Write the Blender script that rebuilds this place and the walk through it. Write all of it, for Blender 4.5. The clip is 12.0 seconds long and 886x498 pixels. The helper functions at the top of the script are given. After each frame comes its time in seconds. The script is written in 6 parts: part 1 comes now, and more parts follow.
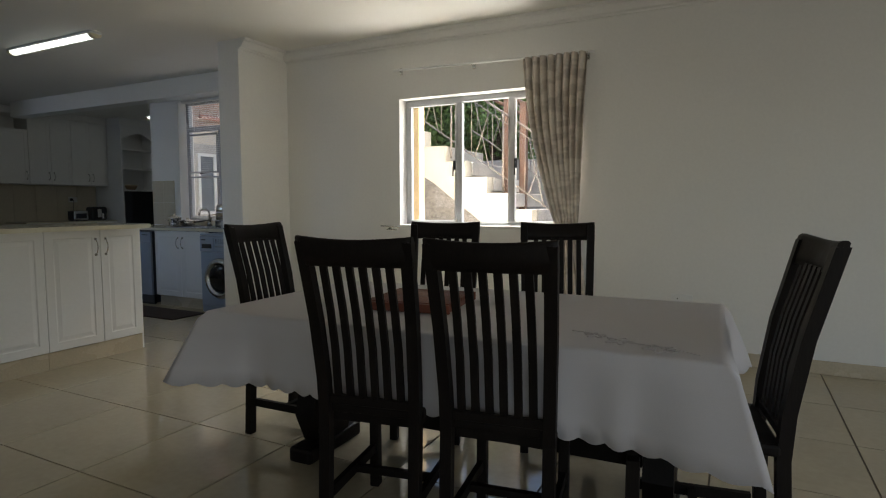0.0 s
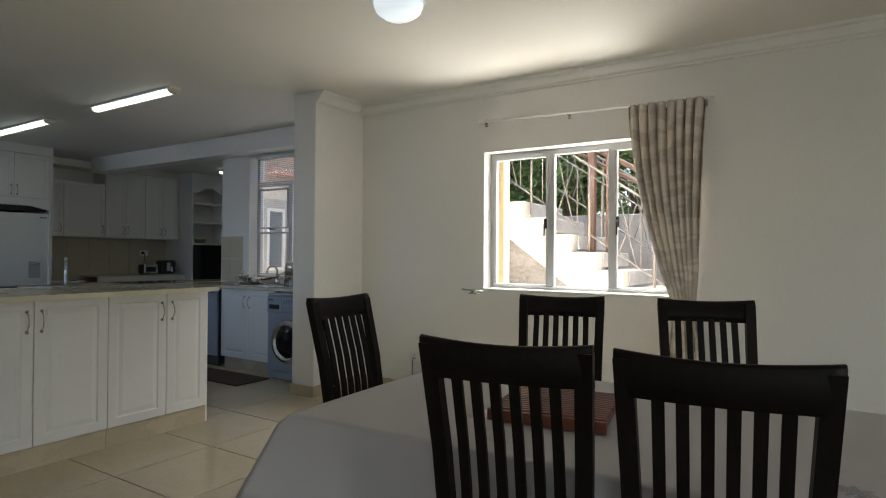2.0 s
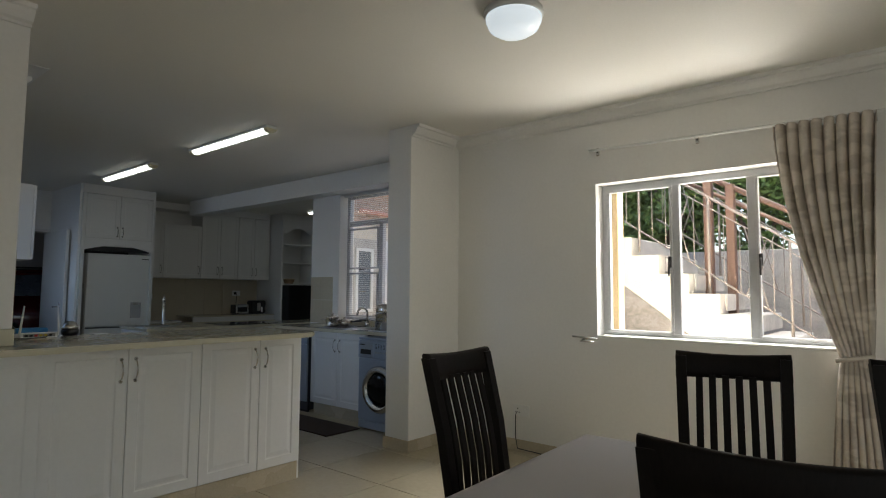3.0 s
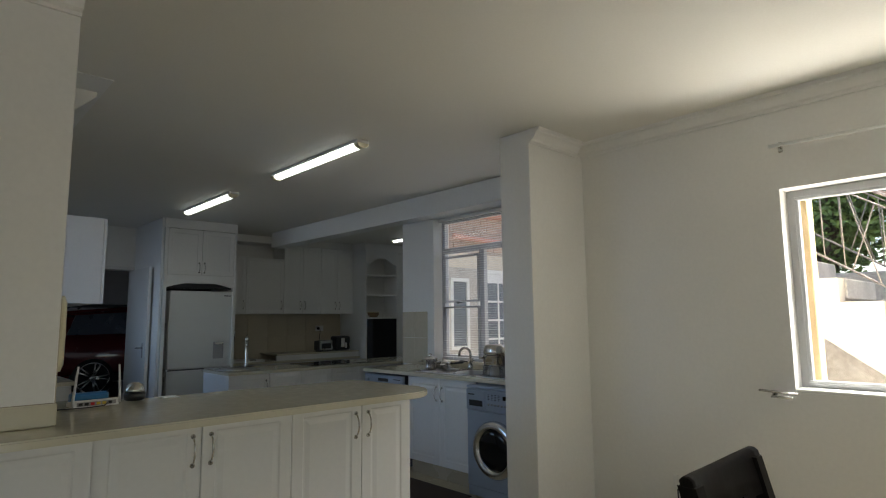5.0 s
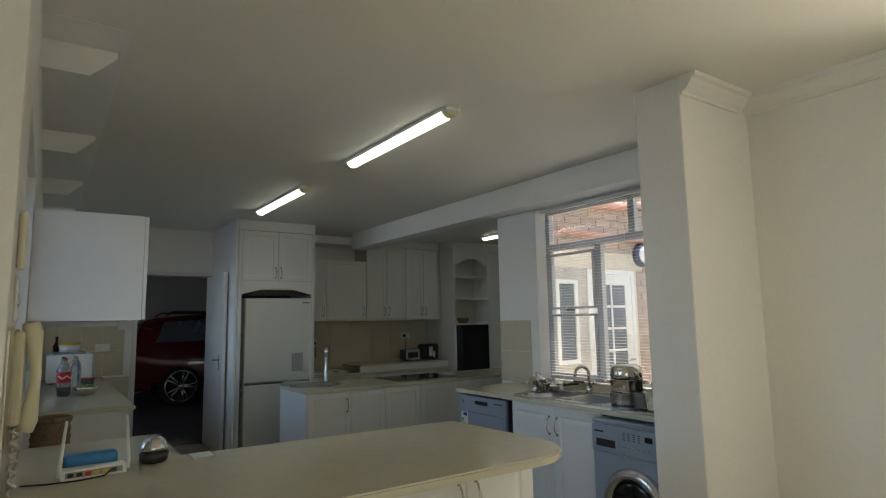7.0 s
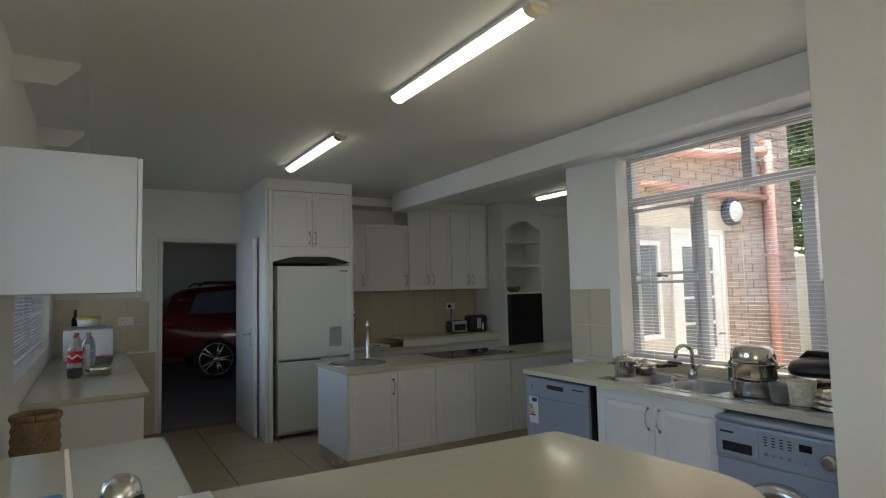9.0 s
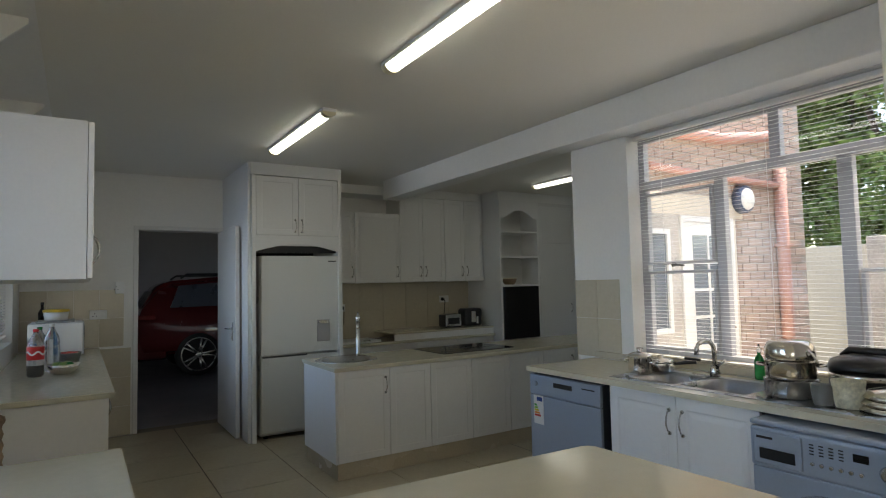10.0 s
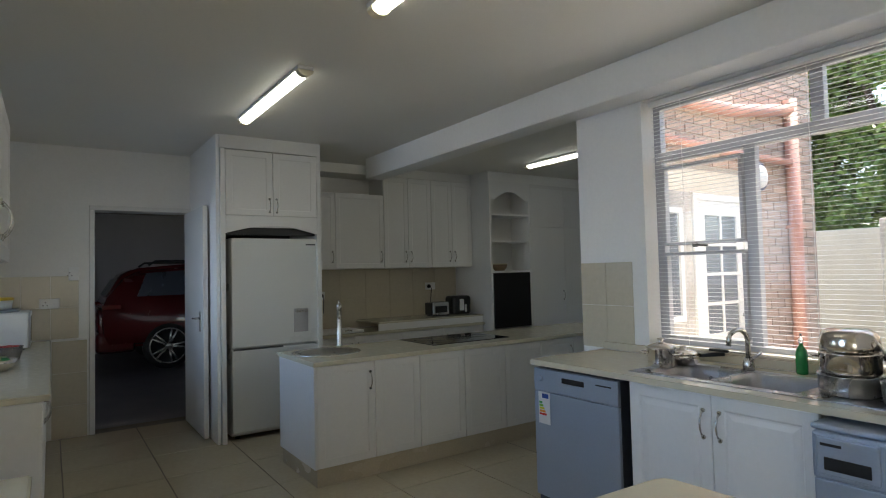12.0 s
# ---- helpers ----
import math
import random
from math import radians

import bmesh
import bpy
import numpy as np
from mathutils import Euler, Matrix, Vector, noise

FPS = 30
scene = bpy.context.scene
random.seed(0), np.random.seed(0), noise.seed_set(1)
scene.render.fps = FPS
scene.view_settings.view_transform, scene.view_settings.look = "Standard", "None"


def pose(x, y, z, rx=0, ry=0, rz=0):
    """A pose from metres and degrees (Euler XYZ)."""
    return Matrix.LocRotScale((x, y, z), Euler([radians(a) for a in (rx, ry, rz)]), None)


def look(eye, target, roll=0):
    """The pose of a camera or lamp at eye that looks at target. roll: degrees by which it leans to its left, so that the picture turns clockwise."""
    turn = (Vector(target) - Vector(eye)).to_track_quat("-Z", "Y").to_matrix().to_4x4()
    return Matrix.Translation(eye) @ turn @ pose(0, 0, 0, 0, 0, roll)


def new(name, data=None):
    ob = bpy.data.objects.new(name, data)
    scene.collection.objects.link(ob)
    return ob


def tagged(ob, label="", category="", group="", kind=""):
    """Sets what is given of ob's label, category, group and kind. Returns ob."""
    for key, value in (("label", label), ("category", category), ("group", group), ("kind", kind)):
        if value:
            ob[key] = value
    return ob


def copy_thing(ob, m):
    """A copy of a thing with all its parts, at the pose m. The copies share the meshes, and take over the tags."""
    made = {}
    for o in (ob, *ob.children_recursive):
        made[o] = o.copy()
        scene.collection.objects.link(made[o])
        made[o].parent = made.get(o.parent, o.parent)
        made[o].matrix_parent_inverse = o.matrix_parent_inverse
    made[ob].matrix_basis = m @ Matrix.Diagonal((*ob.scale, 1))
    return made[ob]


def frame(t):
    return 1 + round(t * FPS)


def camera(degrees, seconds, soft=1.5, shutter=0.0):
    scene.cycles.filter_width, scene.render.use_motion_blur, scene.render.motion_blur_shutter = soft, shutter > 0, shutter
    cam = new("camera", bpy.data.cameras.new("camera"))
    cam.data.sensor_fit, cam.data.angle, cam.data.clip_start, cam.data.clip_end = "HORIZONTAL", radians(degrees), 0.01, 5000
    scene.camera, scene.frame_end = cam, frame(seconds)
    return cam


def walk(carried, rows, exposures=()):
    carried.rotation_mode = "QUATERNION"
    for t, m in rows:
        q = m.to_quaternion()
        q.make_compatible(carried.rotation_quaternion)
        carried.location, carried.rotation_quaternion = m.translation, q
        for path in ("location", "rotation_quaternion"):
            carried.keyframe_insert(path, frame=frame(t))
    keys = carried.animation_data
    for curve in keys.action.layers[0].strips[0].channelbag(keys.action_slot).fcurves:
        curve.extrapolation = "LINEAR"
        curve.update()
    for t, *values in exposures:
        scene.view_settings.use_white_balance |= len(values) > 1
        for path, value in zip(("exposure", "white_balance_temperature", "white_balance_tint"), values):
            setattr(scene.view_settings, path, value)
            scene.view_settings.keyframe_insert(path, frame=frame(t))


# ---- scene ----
cam = camera(75.2, 12.0, soft=1.1)
PATH = [
    (0, (-1.306, 1.190, 1.135), (-2.211, 2.967, 0.979), -0.1),
    (0.5, (-1.388, 1.216, 1.149), (-2.314, 2.982, 0.996), -0.1),
    (1, (-1.484, 1.250, 1.180), (-2.426, 3.010, 1.058), 0.1),
    (1.5, (-1.606, 1.350, 1.198), (-2.589, 3.091, 1.143), 0.2),
    (2, (-1.780, 1.491, 1.220), (-2.848, 3.181, 1.241), 0.4),
    (2.5, (-1.944, 1.575, 1.229), (-3.118, 3.192, 1.314), 0.4),
    (3, (-2.174, 1.694, 1.251), (-3.454, 3.223, 1.403), 0.4),
    (3.5, (-2.370, 1.795, 1.272), (-3.706, 3.267, 1.486), 0.2),
    (5.5, (-3.194, 2.192, 1.379), (-4.706, 3.478, 1.619), -0.7),
    (6, (-3.393, 2.340, 1.407), (-4.975, 3.538, 1.654), -0.7),
    (6.5, (-3.572, 2.478, 1.438), (-5.191, 3.627, 1.687), -0.9),
    (7, (-3.777, 2.555, 1.446), (-5.409, 3.684, 1.691), -1.0),
    (7.5, (-3.985, 2.609, 1.457), (-5.665, 3.669, 1.688), -1.2),
    (9.5, (-4.698, 2.892, 1.450), (-6.398, 3.937, 1.574), -1.4),
    (10, (-4.852, 2.952, 1.431), (-6.539, 4.022, 1.550), -1.3),
    (10.5, (-5.005, 3.050, 1.437), (-6.681, 4.135, 1.544), -1.5),
    (11, (-5.110, 3.114, 1.419), (-6.777, 4.213, 1.521), -1.4),
    (11.5, (-5.207, 3.133, 1.409), (-6.865, 4.247, 1.499), -1.4),
    (12, (-5.274, 3.129, 1.398), (-6.925, 4.256, 1.477), -1.4),
]
walk(cam, [(t, look(eye, target, roll)) for t, eye, target, roll in PATH], exposures=((0.0, 0.67, 6450, 10), (0.5, 1.12, 6400, 10), (1.0, 1.2, 6400, 10), (1.5, 1.13, 6400, 10), (2.5, 0.9, 6450, 10), (3.5, 0.68, 6450, 10), (5.5, 1.1, 6650, 8), (7.5, 1.52, 7150, 6), (9.5, 1.78, 7150, 9), (12.0, 1.96, 6900, 10)))

# ---- world and sun ----
world = bpy.data.worlds.new("world")
scene.world = world
world.use_nodes = True
wn = world.node_tree.nodes
sky = wn.new("ShaderNodeTexSky")
sky.sky_type = 'NISHITA'
sky.sun_disc = False
SUN_EL, SUN_AZ = 64.0, 6.0
sky.sun_elevation = radians(SUN_EL)
sky.sun_rotation = radians(SUN_AZ)
world.node_tree.links.new(sky.outputs[0], wn["Background"].inputs[0])
wn["Background"].inputs[1].default_value = 0.15
sun_data = bpy.data.lights.new("sun", 'SUN')
sun_data.energy = 3.1
sun_data.angle = radians(0.5)
sun_data.color = (1.0, 0.95, 0.86)
sun = new("sun", sun_data)
sun_way = Vector((math.sin(radians(SUN_AZ)) * math.cos(radians(SUN_EL)), math.cos(radians(SUN_AZ)) * math.cos(radians(SUN_EL)), math.sin(radians(SUN_EL))))
sun.matrix_world = look(sun_way * 30, (0, 0, 0))


def added_lamp(eye, target, w, h, power, col, spread=180):
    """Added lamp standing in for daylight, in an unseen or screened opening or elsewhere."""
    d = bpy.data.lights.new("window_skylight", 'AREA')
    d.shape, d.size, d.size_y, d.energy, d.color = 'RECTANGLE', w, h, power, col
    d.spread = radians(spread)
    ob = new("window_skylight", d)
    ob.matrix_world = look(eye, target)
    return ob


added_lamp((2.65, 1.8, 1.15), (0, 1.8, 1.15), 3.4, 2.0, 14, (1.0, 0.98, 0.94))
added_lamp((0.9, -2.65, 1.15), (0.6, 0.0, 1.15), 2.8, 2.0, 7, (1.0, 0.98, 0.94))
# added outdoors below the sill, out of sight: throws light up to the ceiling
added_lamp((-3.25, 6.50, 0.42), (-3.3, 6.0, 1.42), 1.5, 1.0, 54, (1.0, 0.96, 0.88))
added_lamp((-6.7, 2.12, 1.65), (-6.7, 6.0, 1.2), 1.0, 1.0, 2.0, (0.36, 0.58, 1.0), 90)
# added outdoors above the window head, unseen: brightens the table and floor
added_lamp((-3.3, 6.55, 2.75), (-2.5, 3.2, 0.75), 1.6, 0.6, 118, (1.0, 0.98, 0.95))
added_lamp((-9.6, 2.12, 1.65), (-9.6, 6.0, 1.2), 2.4, 1.0, 2.3, (0.34, 0.56, 1.0), 90)
# unseen lamp added inside the windowless garage to brighten the car
added_lamp((-13.6, 0.30, 1.5), (-14.6, 5.0, 0.8), 2.2, 1.6, 1.1, (0.85, 0.9, 1.0))


# ---- materials ----
def mat(name, col, rough=0.5, metal=0.0, var=0.06, scale=6.0, fine=80.0, bump=0.05, dist=0.002, per_object=0.0, per_island=0.0, spec=0.5, trans=0.0, stretch=None, emit=None, power=0.0, coat=0.0):
    m = bpy.data.materials.new(name)
    m.use_nodes = True
    nt = m.node_tree
    n, l = nt.nodes, nt.links
    b = n["Principled BSDF"]
    b.inputs["Roughness"].default_value = rough
    b.inputs["Metallic"].default_value = metal
    b.inputs["Specular IOR Level"].default_value = spec
    b.inputs["Transmission Weight"].default_value = trans
    b.inputs["Coat Weight"].default_value = coat
    if emit:
        b.inputs["Emission Color"].default_value = (*emit, 1)
        b.inputs["Emission Strength"].default_value = power
    tc = n.new("ShaderNodeTexCoord")
    mp = n.new("ShaderNodeMapping")
    if stretch:
        mp.inputs["Scale"].default_value = stretch
    l.new(tc.outputs["Object"], mp.inputs[0])
    big = n.new("ShaderNodeTexNoise")
    big.inputs["Scale"].default_value = scale
    big.inputs["Detail"].default_value = 6
    small = n.new("ShaderNodeTexNoise")
    small.inputs["Scale"].default_value = fine
    small.inputs["Detail"].default_value = 4
    l.new(mp.outputs[0], big.inputs["Vector"])
    l.new(mp.outputs[0], small.inputs["Vector"])
    add = n.new("ShaderNodeMath")
    add.operation = 'ADD'
    l.new(big.outputs["Fac"], add.inputs[0])
    l.new(small.outputs["Fac"], add.inputs[1])
    last = add.outputs[0]
    for amount, kind, socket in ((per_object, "ShaderNodeObjectInfo", "Random"), (per_island, "ShaderNodeNewGeometry", "Random Per Island")):
        if amount:
            oi = n.new(kind)
            ma = n.new("ShaderNodeMath")
            ma.operation = 'MULTIPLY_ADD'
            ma.inputs[1].default_value = amount
            l.new(oi.outputs[socket], ma.inputs[0])
            l.new(last, ma.inputs[2])
            last = ma.outputs[0]
    extra = per_object + per_island
    rm = n.new("ShaderNodeMapRange")
    rm.inputs["From Min"].default_value = 0.6
    rm.inputs["From Max"].default_value = 1.4 + extra
    rm.inputs["To Min"].default_value = 1 - var
    rm.inputs["To Max"].default_value = 1 + var
    l.new(last, rm.inputs[0])
    vm = n.new("ShaderNodeVectorMath")
    vm.operation = 'SCALE'
    vm.inputs[0].default_value = col
    l.new(rm.outputs[0], vm.inputs["Scale"])
    l.new(vm.outputs[0], b.inputs["Base Color"])
    rr = n.new("ShaderNodeMapRange")
    rr.inputs["From Min"].default_value = 0.3
    rr.inputs["From Max"].default_value = 0.7
    rr.inputs["To Min"].default_value = max(rough - 0.05, 0.01)
    rr.inputs["To Max"].default_value = min(rough + 0.06, 1)
    l.new(big.outputs["Fac"], rr.inputs[0])
    l.new(rr.outputs[0], b.inputs["Roughness"])
    if bump:
        bp = n.new("ShaderNodeBump")
        bp.inputs["Strength"].default_value = bump
        bp.inputs["Distance"].default_value = dist
        l.new(small.outputs["Fac"], bp.inputs["Height"])
        l.new(bp.outputs[0], b.inputs["Normal"])
    return m


WALL = mat("wall_paint", (0.79, 0.78, 0.745), 0.6, var=0.035, scale=1.2, fine=45, bump=0.06)
CEIL = mat("ceiling_paint", (0.74, 0.72, 0.66), 0.7, var=0.03, scale=1.2, fine=90, bump=0.1)
WHITE = mat("cabinet_white", (0.76, 0.755, 0.73), 0.35, var=0.03, scale=3, fine=40, bump=0.03)
CARCASS = mat("carcass_white", (0.7, 0.69, 0.66), 0.5, var=0.03)
COUNTER = mat("cream_stone_top", (0.61, 0.57, 0.44), 0.12, var=0.03, scale=25, fine=220, bump=0.01)
TILE = mat("floor_porcelain", (0.48, 0.42, 0.30), 0.08, var=0.10, scale=3, fine=30, bump=0.01, per_object=0.25)
GROUT = mat("grout", (0.16, 0.13, 0.10), 0.85, var=0.15)
WTILE = mat("wall_tile_beige", (0.56, 0.50, 0.38), 0.2, var=0.07, scale=5, fine=40, bump=0.02, per_object=0.2)
SKIRT = mat("skirting_tile", (0.50, 0.43, 0.31), 0.25, var=0.1, scale=4)
DARKWOOD = mat("dark_stained_wood", (0.009, 0.0065, 0.0055), 0.52, var=0.45, scale=3, fine=40, bump=0.12, stretch=(6, 6, 0.6), spec=0.17)
REDWOOD = mat("reddish_wood", (0.16, 0.045, 0.025), 0.45, var=0.4, scale=6, fine=60, bump=0.15, per_object=0.5)
CLOTH = mat("tablecloth", (0.60, 0.58, 0.60), 0.8, var=0.04, scale=3, fine=350, bump=0.3, dist=0.001)
CHROME = mat("brushed_steel", (0.62, 0.62, 0.60), 0.22, metal=1.0, var=0.08, scale=4, fine=60, bump=0.03)
WINWHITE = mat("white_coated_frame", (0.50, 0.51, 0.52), 0.4, metal=0.0, var=0.05)
ALU = mat("window_aluminium", (0.36, 0.37, 0.39), 0.4, metal=0.25, var=0.05)
BLACK = mat("black_plastic", (0.012, 0.012, 0.013), 0.35, var=0.2)
BLACKGLASS = mat("black_glass", (0.006, 0.006, 0.007), 0.06, var=0.1)
SILVER = mat("silver_grey_paint", (0.36, 0.42, 0.51), 0.35, metal=0.4, var=0.04)
FRIDGE = mat("fridge_white", (0.70, 0.71, 0.68), 0.3, var=0.025, scale=2)
PLASTICW = mat("white_plastic", (0.78, 0.78, 0.76), 0.35, var=0.03)
CREAMP = mat("cream_plastic", (0.72, 0.67, 0.48), 0.4, var=0.04)
LAMP = mat("lamp_diffuser", (0.9, 0.9, 0.9), 0.4, var=0.01, bump=0, emit=(0.96, 1.0, 0.93), power=1.6)
DOME = mat("dome_glass", (0.85, 0.88, 0.9), 0.25, var=0.01, bump=0, emit=(0.82, 0.93, 1.0), power=0.35)
BLIND = mat("blind_slat", (0.72, 0.72, 0.74), 0.45, var=0.04, per_object=0.2)
REDPAINT = mat("car_red_paint", (0.085, 0.007, 0.009), 0.22, var=0.08, coat=0.6)
RUBBER = mat("tyre_rubber", (0.012, 0.012, 0.013), 0.8, var=0.2)
CARGLASS = mat("car_glass", (0.012, 0.013, 0.016), 0.3, var=0.05)
CONCRETE = mat("garage_floor", (0.10, 0.10, 0.11), 0.45, var=0.2, scale=2)
GARWALL = mat("garage_wall_paint", (0.50, 0.48, 0.50), 0.8, var=0.05)
BRICK = mat("face_brick", (0.45, 0.34, 0.28), 0.85, var=0.3, scale=8, fine=60, bump=0.5, dist=0.004, per_object=0.6)
MORTAR = mat("mortar", (0.40, 0.35, 0.30), 0.95, var=0.15, bump=0.4)
PINKPIPE = mat("pink_painted_pipe", (0.55, 0.30, 0.24), 0.5, var=0.1)
YELLOWP = mat("yellow_painted_plaster", (0.70, 0.52, 0.28), 0.85, var=0.15, scale=4, fine=40, bump=0.3)
PLASTER = mat("yellow_plaster", (0.66, 0.60, 0.50), 0.85, var=0.12, scale=3, fine=30, bump=0.3)
STAIN = mat("weathered_plaster", (0.50, 0.47, 0.43), 0.9, var=0.35, scale=4, fine=40, bump=0.4)
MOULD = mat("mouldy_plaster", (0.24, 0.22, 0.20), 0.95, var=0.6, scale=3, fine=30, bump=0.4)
RAIL = mat("galvanised_rail", (0.26, 0.22, 0.19), 0.55, metal=0.2, var=0.15)
POSTW = mat("brown_painted_timber", (0.16, 0.09, 0.06), 0.6, var=0.25, scale=4)
LEAF = mat("leaf", (0.15, 0.23, 0.06), 0.5, var=0.6, scale=3, bump=0.1, per_island=1.0)
BARK = mat("bark", (0.10, 0.07, 0.05), 0.9, var=0.3, bump=0.5)
PAVE = mat("outdoor_paving", (0.42, 0.37, 0.30), 0.9, var=0.2, scale=2, bump=0.4)
GRASS = mat("ground_soil", (0.14, 0.13, 0.06), 0.95, var=0.4, scale=1.5)
CURTAIN = mat("curtain_fabric", (0.60, 0.55, 0.49), 0.85, var=0.12, scale=5, fine=200, bump=0.3, dist=0.001)
GLASSM = bpy.data.materials.new("clear_glass")
GLASSM.use_nodes = True
_g = GLASSM.node_tree.nodes
_mix = _g.new("ShaderNodeMixShader")
_tr = _g.new("ShaderNodeBsdfTransparent")
_gl = _g.new("ShaderNodeBsdfGlossy")
_gl.inputs["Roughness"].default_value = 0.02
_lw = _g.new("ShaderNodeLayerWeight")
_lw.inputs[0].default_value = 0.5
_pw = _g.new("ShaderNodeMath")
_pw.operation = 'POWER'
_pw.inputs[1].default_value = 4.0
_fr = _g.new("ShaderNodeMath")
_fr.operation = 'MULTIPLY_ADD'
_fr.inputs[1].default_value, _fr.inputs[2].default_value = 0.5, 0.035
GLASSM.node_tree.links.new(_lw.outputs["Facing"], _pw.inputs[0])
GLASSM.node_tree.links.new(_pw.outputs[0], _fr.inputs[0])
GLASSM.node_tree.links.new(_fr.outputs[0], _mix.inputs[0])
GLASSM.node_tree.links.new(_tr.outputs[0], _mix.inputs[1])
GLASSM.node_tree.links.new(_gl.outputs[0], _mix.inputs[2])
GLASSM.node_tree.links.new(_mix.outputs[0], _g["Material Output"].inputs[0])


# ---- mesh helpers ----
def box(bm, x0, x1, y0, y1, z0, z1, bev=0.0, seg=1):
    made = bmesh.ops.create_cube(bm, size=1.0)
    vs = made["verts"]
    for v in vs:
        v.co = Vector((x0 + (v.co.x + 0.5) * (x1 - x0), y0 + (v.co.y + 0.5) * (y1 - y0), z0 + (v.co.z + 0.5) * (z1 - z0)))
    if bev:
        es = list({e for v in vs for e in v.link_edges})
        bmesh.ops.bevel(bm, geom=es, offset=bev, segments=seg, affect='EDGES', profile=0.5)
    return bm


def boxm(x0, x1, y0, y1, z0, z1, bev=0.0, seg=1):
    return box(bmesh.new(), x0, x1, y0, y1, z0, z1, bev, seg)


def tube(bm, pts, r, seg=8, closed_ends=True):
    pts = [Vector(p) for p in pts]
    rings = []
    for i, p in enumerate(pts):
        d = (pts[min(i + 1, len(pts) - 1)] - pts[max(i - 1, 0)]).normalized()
        a = d.cross(Vector((0, 0, 1)) if abs(d.z) < 0.9 else Vector((1, 0, 0))).normalized()
        b = d.cross(a)
        rr = r[i] if isinstance(r, (list, tuple)) else r
        rings.append([bm.verts.new(p + rr * (math.cos(2 * math.pi * k / seg) * a + math.sin(2 * math.pi * k / seg) * b)) for k in range(seg)])
    for q, w in zip(rings, rings[1:]):
        for k in range(seg):
            f = bm.faces.new((q[k], q[(k + 1) % seg], w[(k + 1) % seg], w[k]))
            f.smooth = True
    if closed_ends:
        bm.faces.new(rings[0][::-1])
        bm.faces.new(rings[-1])
    return bm


def lathe(bm, prof, seg=24, cx=0.0, cy=0.0, axis='z'):
    """Turns a profile of (radius, height) round an upright axis, or one along y."""
    rings = []
    for r, h in prof:
        ring = []
        for k in range(seg):
            c, s_ = math.cos(2 * math.pi * k / seg), math.sin(2 * math.pi * k / seg)
            ring.append(bm.verts.new((cx + r * c, cy + r * s_, h) if axis == 'z' else (cx + r * c, h, cy + r * s_)))
        rings.append(ring)
    for q, w in zip(rings, rings[1:]):
        for k in range(seg):
            f = bm.faces.new((q[k], q[(k + 1) % seg], w[(k + 1) % seg], w[k]))
            f.smooth = True
    bm.faces.new(rings[0][::-1])
    bm.faces.new(rings[-1])
    bmesh.ops.recalc_face_normals(bm, faces=bm.faces)
    return bm


def prism(bm, pts, axis, a, b):
    """A solid from an outline of 2D points pushed from a to b along an axis."""
    def at(p, h):
        return {'x': (h, p[0], p[1]), 'y': (p[0], h, p[1]), 'z': (p[0], p[1], h)}[axis]
    lo = [bm.verts.new(at(p, a)) for p in pts]
    hi = [bm.verts.new(at(p, b)) for p in pts]
    n = len(pts)
    for i in range(n):
        bm.faces.new((lo[i], lo[(i + 1) % n], hi[(i + 1) % n], hi[i]))
    bm.faces.new(lo[::-1])
    bm.faces.new(hi)
    bmesh.ops.recalc_face_normals(bm, faces=bm.faces)
    return bm


def nested(bm, x0, x1, z0, z1, y, loops):
    """A panelled front facing -y: rectangles set in by some amount at some depth, joined to each other."""
    rings = []
    for inset, depth in loops:
        rings.append([bm.verts.new(c) for c in ((x0 + inset, y + depth, z0 + inset), (x1 - inset, y + depth, z0 + inset), (x1 - inset, y + depth, z1 - inset), (x0 + inset, y + depth, z1 - inset))])
    for q, w in zip(rings, rings[1:]):
        for k in range(4):
            bm.faces.new((q[k], q[(k + 1) % 4], w[(k + 1) % 4], w[k]))
    bm.faces.new(rings[-1])
    bm.faces.new(rings[0][::-1])
    bmesh.ops.recalc_face_normals(bm, faces=bm.faces)
    return bm


def mesh_of(name, bm, material):
    me = bpy.data.meshes.new(name)
    bm.to_mesh(me)
    bm.free()
    me.materials.append(material)
    return me


def part(name, bm, material, parent, label=""):
    ob = new(name, mesh_of(name, bm, material))
    ob.parent = parent
    if label:
        ob["label"] = label
    return ob


def solid(name, bm, material, label, category, group="", kind="", at=None):
    ob = new(name, mesh_of(name, bm, material))
    if at is not None:
        ob.matrix_basis = at
    return tagged(ob, label, category, group, kind)


def thing(name, at, label, category, group="", kind=""):
    ob = new(name)
    ob.empty_display_size = 0.1
    ob.matrix_basis = at
    return tagged(ob, label, category, group, kind)


def setting(name, bm, material, label, category):
    return solid(name, bm, material, label, category, kind="structure")


# ---- plan ----
H = 2.62
DWY = 5.69          # dining window wall, inner face
KWY = 6.09           # kitchen window wall, inner face
KLY = 2.485          # kitchen wall opposite, inner face
XB = -11.454         # back wall with the garage door
XN = -5.475          # wall above the peninsula, face to the dining side
CT = 0.88           # worktop height
NX0, NX1, NY = -5.60, -5.34, 5.065   # wall end between dining area and kitchen
CB = 0.77           # back worktop height


